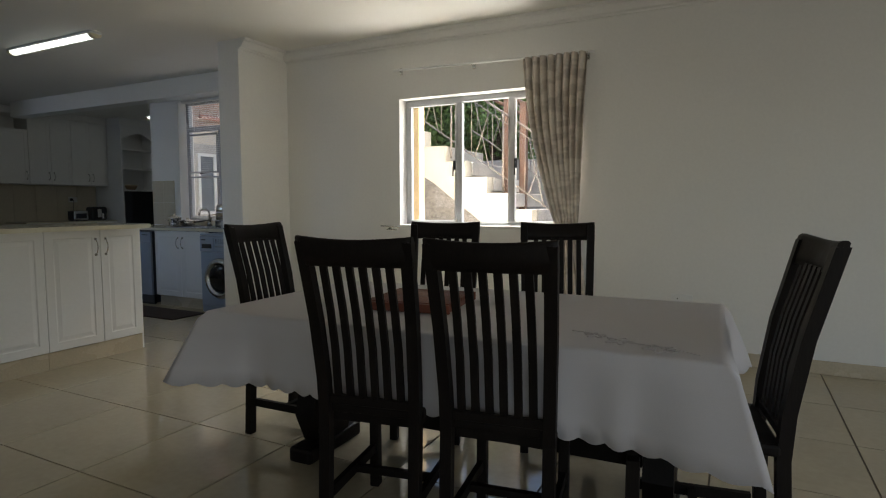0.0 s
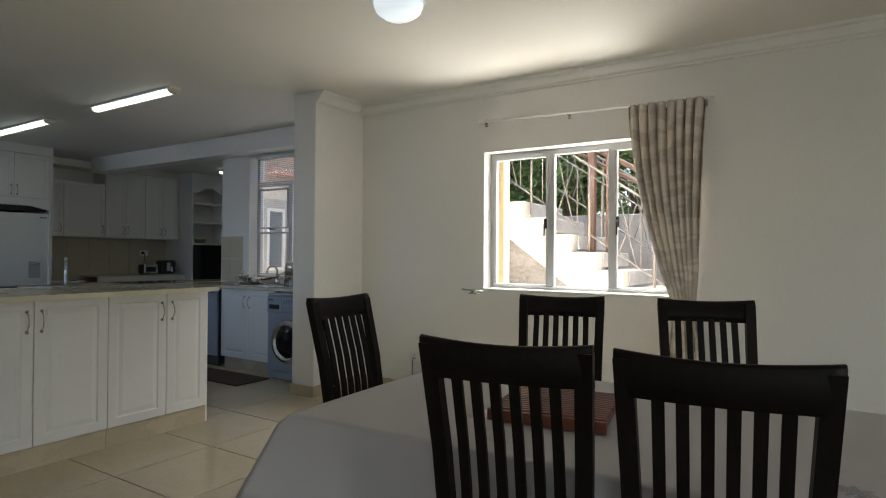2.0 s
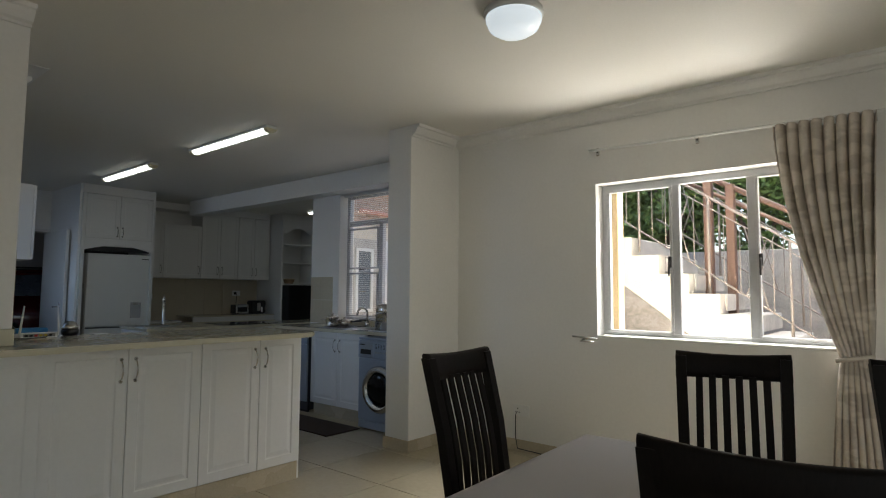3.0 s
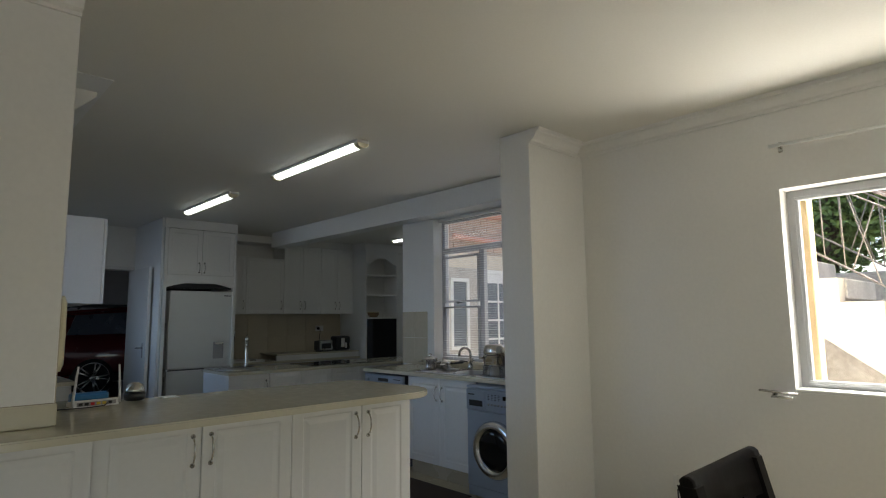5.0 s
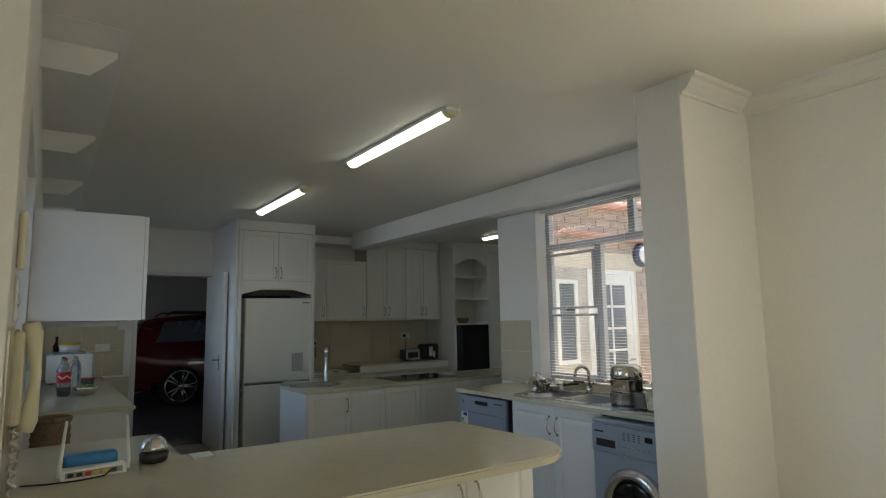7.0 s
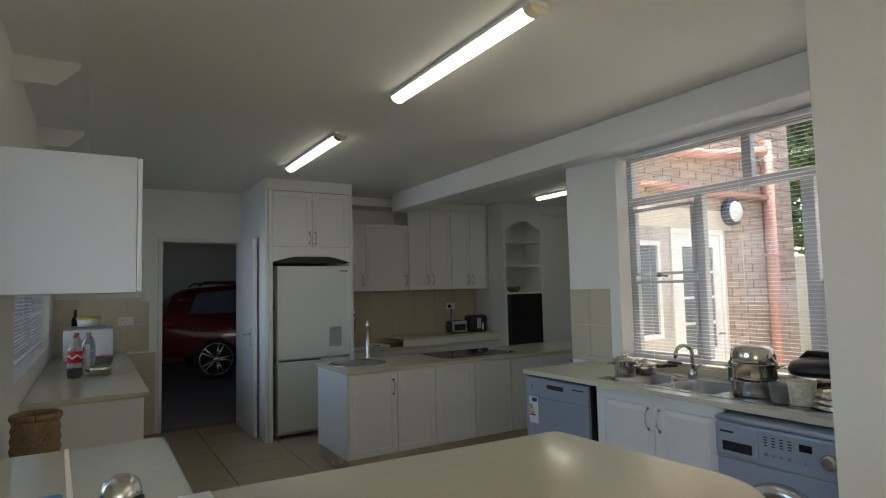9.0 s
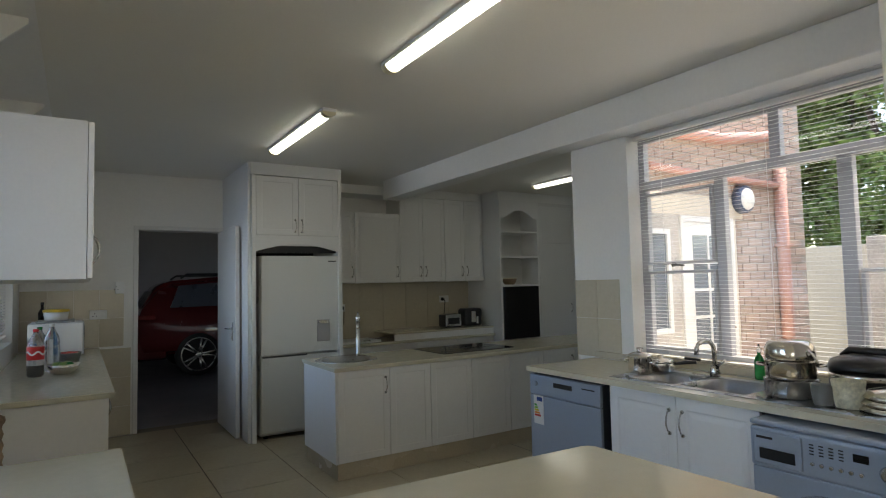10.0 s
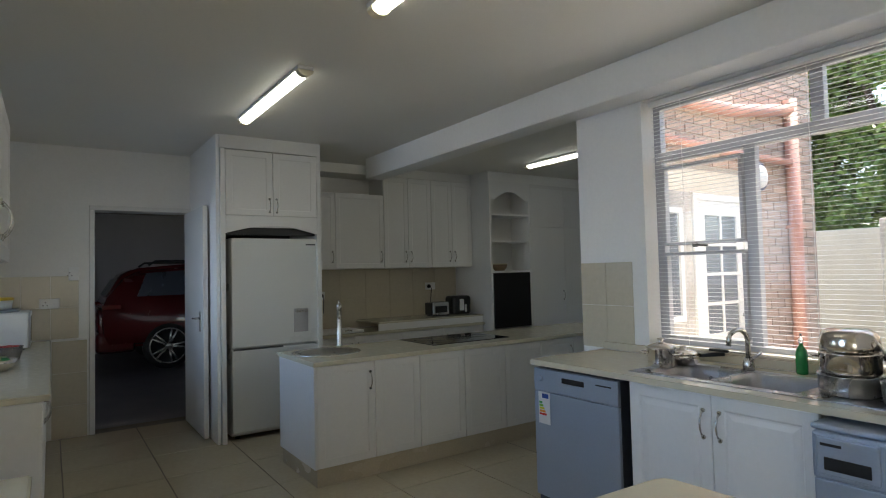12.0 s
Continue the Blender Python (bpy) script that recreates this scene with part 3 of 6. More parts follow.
setting("trim_wall_upstand", boxm(XN + 0.0005, XN + 0.03, 0.99, KLY + 0.004, PZ + 0.001, PZ + 0.08, 0.004), COUNTER, "cream ledge strip along the wall above the worktop", "ledge")

# sink run under the kitchen window
SY = 5.46
bm = bmesh.new()
for x0, x1, y0, y1 in ((-7.775, NX0 - 0.005, 5.43, 5.56), (-7.775, NX0 - 0.005, 5.90, KWY - 0.026), (-7.775, -7.09, 5.56, 5.90), (-6.76, -6.73, 5.56, 5.90), (-6.39, NX0 - 0.005, 5.56, 5.90)):
    box(bm, x0, x1, y0, y1, CT - 0.03, CT)
solid("sink_worktop", bm, COUNTER, "cream stone worktop with a double sink", "worktop")
cabinet(pose(-7.11, SY, 0), 0.842, 0.60, 0.12, CT - 0.034, 2, "white two-door sink cabinet with moulded panels", plinth=0.05, body_top=0.66)
setting("upstand_kitchen_window", boxm(-7.775, NX0 - 0.005, KWY - 0.025, KWY - 0.0015, CT + 0.001, 0.925, 0.002), WTILE, "beige tiled upstand under the kitchen window", "upstand")


def dishwasher(at):
    d = thing("dishwasher", at, "silver-grey dishwasher with an energy label", "dishwasher")
    part("body", boxm(0.0, 0.60, 0.025, 0.60, 0.02, 0.83), mat("dark_grey_metal", (0.05, 0.055, 0.065), 0.4, var=0.1), d, "dark grey casing")
    part("door", boxm(0.0, 0.60, 0, 0.024, 0.11, 0.70, 0.005, 2), SILVER, d)
    pn = part("control_panel", boxm(0.0, 0.60, 0, 0.024, 0.703, 0.83, 0.005, 2), SILVER, d)
    part("grip", boxm(0.22, 0.38, -0.003, 0.002, 0.768, 0.797, 0.003), BLACK, pn, "dark recessed grip")
    part("knob", lathe(bmesh.new(), [(0.016, 0.0), (0.016, -0.012), (0.012, -0.016)], 16, 0.06, 0.775, 'y'), SILVER, pn)
    part("marks", boxm(0.46, 0.56, -0.0015, 0.001, 0.79, 0.797), BLACK, pn)
    part("kick_plate", boxm(0.0, 0.60, 0.03, 0.05, 0.0, 0.108), BLACK, d)
    lb = part("energy_label", boxm(0.035, 0.125, -0.0015, 0.001, 0.52, 0.70), PLASTICW, d, "white paper energy label")
    cols = ((0.02, 0.35, 0.05), (0.2, 0.5, 0.05), (0.7, 0.6, 0.02), (0.8, 0.3, 0.02), (0.6, 0.03, 0.02))
    for i, cc in enumerate(cols):
        part("stripe", boxm(0.042, 0.065 + 0.008 * i, -0.0025, -0.0015, 0.632 - 0.016 * i, 0.644 - 0.016 * i), mat("label_ink", cc, 0.6, var=0.02, bump=0), lb)
    part("heading", boxm(0.065, 0.115, -0.0025, -0.0015, 0.665, 0.69), mat("label_blue", (0.02, 0.06, 0.25), 0.6, var=0.02, bump=0), lb)
    return d


dishwasher(pose(-7.775, 5.455, 0))


def washer(at):
    w = thing("washing_machine", at, "silver front-loading washing machine with a round chrome door", "washing machine")
    part("body", boxm(0, 0.60, 0.02, 0.60, 0.015, 0.83, 0.012, 2), SILVER, w)
    part("top", boxm(-0.004, 0.604, 0.0, 0.6, 0.831, 0.852, 0.008, 2), SILVER, w)
    part("front", boxm(0.003, 0.597, 0.0, 0.0195, 0.09, 0.66, 0.006, 2), SILVER, w)
    part("kick_plate", boxm(0.003, 0.597, 0.006, 0.0195, 0.016, 0.088, 0.004), SILVER, w)
    pn = part("control_panel", boxm(0.003, 0.597, -0.012, 0.0195, 0.662, 0.829, 0.012, 2), SILVER, w)
    part("drawer", boxm(0.02, 0.21, -0.018, -0.010, 0.68, 0.815, 0.006, 2), SILVER, pn)
    part("drawer_grip", boxm(0.045, 0.185, -0.0205, -0.017, 0.70, 0.745, 0.002), BLACK, pn, "dark grip recess")
    part("name_mark", boxm(0.035, 0.10, -0.0195, -0.0175, 0.783, 0.793), BLACK, pn)
    part("display", boxm(0.385, 0.435, -0.0135, -0.011, 0.765, 0.795), BLACKGLASS, pn)
    for i in range(6):
        part("button", lathe(bmesh.new(), [(0.008, -0.010), (0.008, -0.017), (0.005, -0.019)], 10, 0.245 + 0.033 * i, 0.722, 'y'), CHROME, pn)
        for r_ in range(4):
            if i < 4:
                part("indicator", boxm(0.236 + 0.034 * i, 0.252 + 0.034 * i, -0.0135, -0.0115, 0.757 + 0.012 * r_, 0.762 + 0.012 * r_), BLACK, pn)
    part("dial", lathe(bmesh.new(), [(0.032, -0.010), (0.032, -0.022), (0.026, -0.03), (0.02, -0.034)], 28, 0.50, 0.745, 'y'), CHROME, pn, "chrome programme dial")
    part("power_button", lathe(bmesh.new(), [(0.015, -0.010), (0.015, -0.018), (0.010, -0.021)], 16, 0.565, 0.775, 'y'), CHROME, pn)
    dr = part("door", lathe(bmesh.new(), [(0.165, 0.0), (0.215, 0.0), (0.215, -0.02), (0.20, -0.042), (0.17, -0.05), (0.155, -0.042), (0.15, -0.02)], 48, 0.30, 0.39, 'y'), CHROME, w, "round chrome-rimmed door")
    part("glass", lathe(bmesh.new(), [(0.152, -0.012), (0.152, -0.03), (0.13, -0.04), (0.07, -0.046), (0.0001, -0.048)], 40, 0.30, 0.39, 'y'), BLACKGLASS, dr, "dark bowl glass")
    part("door_grip", boxm(0.478, 0.50, -0.055, -0.03, 0.35, 0.43, 0.006, 2), SILVER, dr)
    for x in (0.05, 0.55):
        for y in (0.06, 0.54):
            part("foot", lathe(bmesh.new(), [(0.02, 0), (0.02, 0.016)], 10, x, y), BLACK, w)
    return w


washer(pose(-6.25, 5.35, 0) @ Matrix.Diagonal((1, 1, 0.98, 1)))

# island
IX = -8.905
CI = 0.822
cabinet(pose(IX, 4.575, 0, 0, 0, 90), 3.2, 0.69, 0.12, CI - 0.032, [0.0, 0.43, 0.80, 1.21, 1.62, 2.02, 2.42, 2.80, 3.2], "white panelled kitchen island with a beige plinth", plinth=0.014,
        loops=[(0.0, 0.018), (0.0, 0.002), (0.003, 0.0), (0.05, 0.0), (0.055, 0.003), (0.062, 0.003)], handles=['r', '', '', '', '', 'r', '', ''], name="kitchen_island")
part("end_panel", boxm(-0.018, 0.0, 0.0, 0.69, 0.12, CI - 0.032, 0.002), WHITE, bpy.data.objects["kitchen_island"])
solid("island_worktop", rounded_top([(IX + 0.022, 4.545), (IX + 0.022, 7.80), (IX - 0.715, 7.80), (IX - 0.715, 4.545)], CI - 0.03, CI), COUNTER, "cream stone worktop of the island with sink and hob", "worktop")
hob = thing("hob", pose(-9.32, 5.99, CI), "black glass ceramic hob set in the island top", "hob")
part("glass", boxm(-0.26, 0.26, -0.39, 0.39, 0.0, 0.006, 0.002), BLACKGLASS, hob)
RING = mat("hob_ring_grey", (0.10, 0.10, 0.10), 0.3, var=0.1)
for x, y, r in ((-0.1, -0.25, 0.09), (0.09, -0.24, 0.07), (-0.09, 0.02, 0.075), (0.1, 0.03, 0.10), (-0.02, 0.26, 0.085)):
    bm = bmesh.new()
    tube(bm, [(x + r * math.cos(2 * math.pi * k / 32), y + r * math.sin(2 * math.pi * k / 32), 0.0062) for k in range(33)], 0.0012, 4)
    part("heat_ring", bm, RING, hob)


def tap(at, tall, reach, label, kind="mixer_tap"):
    t_ = thing(kind, at, label, "tap")
    part("base", lathe(bmesh.new(), [(0.027, 0), (0.027, 0.03), (0.022, 0.045), (0.018, 0.06)], 18), CHROME, t_)
    pts = [(0, 0, 0.05), (0, 0, tall * 0.7)] + [(0, -reach * 0.5 * (1 - math.cos(math.pi * k / 8)), tall * 0.7 + tall * 0.3 * math.sin(math.pi * k / 8)) for k in range(1, 8)] + [(0, -reach, tall * 0.62)]
    part("spout", tube(bmesh.new(), pts, 0.012, 10), CHROME, t_)
    part("lever", tube(bmesh.new(), [(0.015, 0, 0.05), (0.045, -0.01, 0.07), (0.095, -0.02, 0.10)], [0.012, 0.009, 0.007], 8), CHROME, t_)
    return t_


def bowl_sink(at, r, label):
    s_ = thing("round_sink", at, label, "sink")
    part("rim", lathe(bmesh.new(), [(r, 0.0), (r + 0.005, 0.003), (r - 0.02, 0.008), (r - 0.04, 0.004), (r - 0.05, 0.002)], 40), CHROME, s_)
    # nearly flat disc; the shade of a deep bowl is put into its darker steel
    part("bowl", lathe(bmesh.new(), [(r - 0.05, 0.0052), (r - 0.09, 0.0050), (0.0001, 0.0048)], 40), mat("sink_shadow_steel", (0.35, 0.35, 0.34), 0.3, metal=1.0, var=0.1), s_)
    return s_


bowl_sink(pose(-9.33, 4.825, CI), 0.25, "round stainless sink set in the island top")
t1 = thing("pillar_tap", pose(-9.53, 5.02, CI), "tall chrome pillar tap beside the island sink", "tap")
part("pillar", lathe(bmesh.new(), [(0.026, 0), (0.026, 0.02), (0.019, 0.03), (0.019, 0.30), (0.023, 0.31), (0.023, 0.335), (0.012, 0.345)], 16), CHROME, t1)
part("spout", tube(bmesh.new(), [(0, 0, 0.25), (0.06, -0.03, 0.29), (0.13, -0.06, 0.27), (0.145, -0.065, 0.24)], 0.011, 8), CHROME, t1)
part("lever", tube(bmesh.new(), [(0, 0, 0.34), (-0.02, 0.01, 0.37)], 0.006, 6), CHROME, t1)

# fridge housing, back run
FX = -10.33
fh = thing("fridge_housing", pose(FX, 4.315, 0, 0, 0, 90) @ Matrix.Diagonal((1.078, 1, 1.015, 1)), "white tall housing round the fridge with an arched valance over a black-backed gap", "cabinet")
part("side_panel", boxm(0.0, 0.035, 0.0, 0.75, 0, 2.46), WHITE, fh)
part("side_panel", boxm(0.795, 0.83, 0.0, 0.75, 0, 2.46), WHITE, fh)
part("top_box", boxm(0.036, 0.794, 0.02, 0.75, 1.80, 2.46), CARCASS, fh)
part("back_panel", boxm(0.036, 0.794, 0.735, 0.75, 0.0, 1.80), BLACK, fh)
for a, b, hx in ((0.037, 0.413, 0.385), (0.417, 0.793, 0.445)):
    d_ = part("door", nested(bmesh.new(), a, b, 1.90, 2.455, 0.0, [(0.0, 0.018), (0.0, 0.002), (0.003, 0.0), (0.05, 0.0), (0.055, 0.003), (0.062, 0.003)]), WHITE, fh)
    handle(d_, hx, 1.99)
vl = [(0.036, 1.895), (0.036, 1.745)] + [(0.036 + 0.758 * k / 16, 1.745 + 0.07 * math.sin(math.pi * k / 16)) for k in range(1, 16)] + [(0.794, 1.745), (0.794, 1.895)]
part("arched_valance", prism(bmesh.new(), vl, 'y', 0.0, 0.018), WHITE, fh)
# black panel puts the shade under the valance into colour
part("shadow_back", boxm(0.036, 0.794, 0.06, 0.07, 1.735, 1.80), BLACK, fh, "black panel standing for the shade in the gap above the fridge")
setting("trim_fridge_pelmet", boxm(-11.07, FX - 0.01, 4.31, 5.215, 2.502, H - 0.001), WHITE, "white filler above the fridge housing", "filler")
setting("wall_fridge_nib", boxm(XB, -10.36, 4.325 - 0.04, 4.31, 0, H), WALL, "short white wall beside the fridge", "wall")


def fridge(at):
    f = thing("fridge_freezer", at, "white two-door fridge freezer with a water dispenser", "fridge")
    part("body", boxm(0, 0.70, 0.05, 0.68, 0.03, 1.72, 0.006), FRIDGE, f)
    up = part("fridge_door", boxm(0, 0.70, 0, 0.048, 0.775, 1.72, 0.014, 3), FRIDGE, f)
    lo = part("freezer_door", boxm(0, 0.70, 0, 0.048, 0.06, 0.765, 0.014, 3), FRIDGE, f)
    # grey strip paints the shade of the grip groove; the name mark shares its grey
    part("grip_line", boxm(0.01, 0.40, -0.003, 0.004, 0.757, 0.772, 0.002), mat("shade_and_mark_grey", (0.08, 0.08, 0.08), 0.5, var=0.1), lo)
    part("name_mark", boxm(0.60, 0.68, -0.002, 0.001, 1.66, 1.672), bpy.data.materials["shade_and_mark_grey"], up)
    dp = part("water_dispenser", boxm(0.49, 0.61, -0.004, 0.002, 0.88, 1.09, 0.004), mat("dispenser_grey", (0.42, 0.42, 0.42), 0.35, var=0.05), up, "grey dispenser recess")
    part("nozzle", boxm(0.50, 0.60, -0.035, -0.004, 1.055, 1.085, 0.005), CHROME, dp)
    for x in (0.06, 0.64):
        part("foot", lathe(bmesh.new(), [(0.02, 0), (0.02, 0.032)], 10, x, 0.1), BLACK, f)
        part("foot", lathe(bmesh.new(), [(0.02, 0), (0.02, 0.032)], 10, x, 0.6), BLACK, f)
    return f


fridge(pose(-10.36, 4.405, 0, 0, 0, 90) @ Matrix.Diagonal((1.11, 1, 1.007, 1)))

cabinet(pose(-10.87, 5.22, 0, 0, 0, 90), 2.30, 0.58, 0.12, CB - 0.034, 4, "white base cabinets along the back wall", plinth=0.05)
solid("back_worktop", rounded_top([(-10.845, 5.215), (-10.845, 7.53), (XB + 0.012, 7.53), (XB + 0.012, 5.215)], CB - 0.03, CB), COUNTER, "cream stone worktop along the back wall", "worktop")
rs = thing("raised_shelf", pose(-10.87, 6.08, CB, 0, 0, 90), "low cream raised ledge on the back worktop", "shelf")
part("front_board", boxm(0.0, 1.44, 0.0, 0.02, 0.0, 0.075), WHITE, rs)
part("top_board", boxm(0.0, 1.44, -0.01, 0.56, 0.076, 0.096, 0.004), COUNTER, rs)
cabinet(pose(-11.08, 5.22, 0, 0, 0, 90), 1.06, 0.37, 1.455, 2.29, [0, 0.463, 1.06], "white wall cabinets above the back worktop", low=True, handles=['r', 'r'], name="wall_cabinet", group="wall cabinets",
        loops=[(0.0, 0.018), (0.0, 0.002), (0.003, 0.0), (0.05, 0.0), (0.055, 0.003), (0.062, 0.003)])
for y0, w in ((6.283, 0.645), (6.93, 0.61)):
    cabinet(pose(-11.08, y0, 0, 0, 0, 90), w, 0.37, 1.455, 2.51, 2, "white two-door wall cabinet above the back worktop", low=True, name="wall_cabinet", group="wall cabinets",
            loops=[(0.0, 0.018), (0.0, 0.002), (0.003, 0.0), (0.05, 0.0), (0.055, 0.003), (0.062, 0.003)])
setting("trim_bulkhead", boxm(XB + 0.001, -11.095, 5.22, 7.545, 2.515, H - 0.001), WALL, "white bulkhead above the wall cabinets", "bulkhead")
setting("trim_splashback", boxm(XB + 0.0005, XB + 0.01, 5.22, 7.53, CB + 0.001, 1.452), WTILE, "beige tiled splashback", "splashback")

# oven tower and tall cupboard
ov = thing("oven_tower", pose(-10.72, 7.545, 0, 0, 0, 90), "white tall oven housing with arched open shelves", "cabinet")
part("side_panel", boxm(0.0, 0.03, 0.0, 0.73, 0, 2.5), WHITE, ov)
part("side_panel", boxm(0.64, 0.67, 0.0, 0.73, 0, 2.5), WHITE, ov)
part("back_panel", boxm(0.031, 0.639, 0.34, 0.36, 1.35, 2.5), CARCASS, ov)
for z in (1.37, 1.745, 2.075):
    part("shelf", boxm(0.031, 0.639, 0.0, 0.339, z, z + 0.022), WHITE, ov)
ar = [(0.031, 2.5), (0.031, 2.275)] + [(0.09 + 0.49 * k / 14, 2.275 + 0.10 * math.sin(math.pi * k / 14)) for k in range(15)] + [(0.639, 2.275), (0.639, 2.5)]
part("arched_head", prism(bmesh.new(), ar, 'y', 0.0, 0.02), WHITE, ov)
part("oven_glass", boxm(0.031, 0.639, -0.005, 0.4, 0.69, 1.366, 0.006), BLACKGLASS, ov, "black glass oven front")
part("lower_door", nested(bmesh.new(), 0.032, 0.638, 0.12, 0.66, 0.0, PLAIN), WHITE, ov)
part("plinth", boxm(0.031, 0.639, 0.05, 0.4, 0, 0.119), SKIRT, ov)
tc = thing("tall_cupboard", pose(-10.72, 8.217, 0, 0, 0, 90), "white tall pantry cupboard beside the oven", "cabinet")
part("body", boxm(0.001, 0.98, 0.02, 0.73, 0.0, 2.5), CARCASS, tc)
part("door", nested(bmesh.new(), 0.003, 0.60, 0.1, 1.94, 0.0, PLAIN), WHITE, tc)
part("door", nested(bmesh.new(), 0.603, 0.978, 0.1, 1.94, 0.0, PLAIN), WHITE, tc)
part("upper_door", nested(bmesh.new(), 0.003, 0.60, 1.946, 2.45, 0.0, PLAIN), WHITE, tc)
part("upper_door", nested(bmesh.new(), 0.603, 0.978, 1.946, 2.45, 0.0, PLAIN), WHITE, tc)
handle(tc.children[1], 0.56, 1.05)
setting("trim_tower_head", boxm(XB + 0.001, -10.74, 7.548, 9.198, 2.502, H - 0.001), WALL, "white filler above the tall units", "bulkhead")

# side run with the microwave
sc = cabinet(pose(-8.54, 3.10, 0, 0, 0, 180), 2.90, 0.62, 0.12, CT - 0.034, 6, "white base cabinets along the side wall", plinth=0.05)
part("end_panel", boxm(-0.018, 0.0, 0.0, 0.53, 0.0, CT - 0.034, 0.002), WHITE, sc)
solid("side_worktop", rounded_top([(-8.50, 3.13), (XB + 0.008, 3.13), (XB + 0.008, KLY + 0.004), (-8.50, KLY + 0.004)], CT - 0.03, CT), COUNTER, "cream stone worktop along the side wall", "worktop")
cabinet(pose(-7.175, 2.994, 0, 0, 0, 180), 0.95, 0.507, 1.473, 2.024, 2, "white wall cabinet hung by the side window", low=True, name="wall_cabinet", group="wall cabinets",
        loops=[(0.0, 0.018), (0.0, 0.002), (0.003, 0.0), (0.05, 0.0), (0.055, 0.003), (0.062, 0.003)])


# ---- ceiling lamps ----
def batten(at, label="lit fluorescent batten lamp with a curved diffuser"):
    b = thing("batten_lamp", at, label, "ceiling lamp", "kitchen batten lamps")
    hw, n = 0.043, 10
    part("base", boxm(0, 1.25, -0.05, 0.05, -0.022, 0.0, 0.004), PLASTICW, b)
    sec = [(-hw, -0.0225)] + [(-hw * math.cos(math.pi * k / n), -0.0225 - 0.033 * math.sin(math.pi * k / n)) for k in range(1, n)] + [(hw, -0.0225)]
    part("diffuser", prism(bmesh.new(), sec, 'x', 0.045, 1.205), LAMP, b, "glowing white diffuser")
    for x0, x1 in ((0.0, 0.044), (1.206, 1.25)):
        part("end_cap", prism(bmesh.new(), [(p * 1.12, q * 1.06) for p, q in sec], 'x', x0, x1), CREAMP, b)
    return b


batten(pose(-7.57, 4.357, H) @ Matrix.Diagonal((1.05, 1, 1, 1)))
batten(pose(-9.76, 4.358, H) @ Matrix.Diagonal((1.05, 1, 1, 1)))
batten(pose(-10.2, 7.70, H))
dm = thing("dome_lamp", pose(-3.652, 3.983, H) @ Matrix.Scale(0.92, 4), "round frosted glass ceiling lamp above the dining table", "ceiling lamp")
part("base_ring", lathe(bmesh.new(), [(0.155, 0.0), (0.16, -0.02), (0.155, -0.035), (0.14, -0.036)], 40), PLASTICW, dm)
part("bowl", lathe(bmesh.new(), [(0.148, -0.0365), (0.146, -0.06), (0.13, -0.095), (0.09, -0.122), (0.04, -0.132), (0.0001, -0.134)], 40), DOME, dm, "frosted glass bowl")


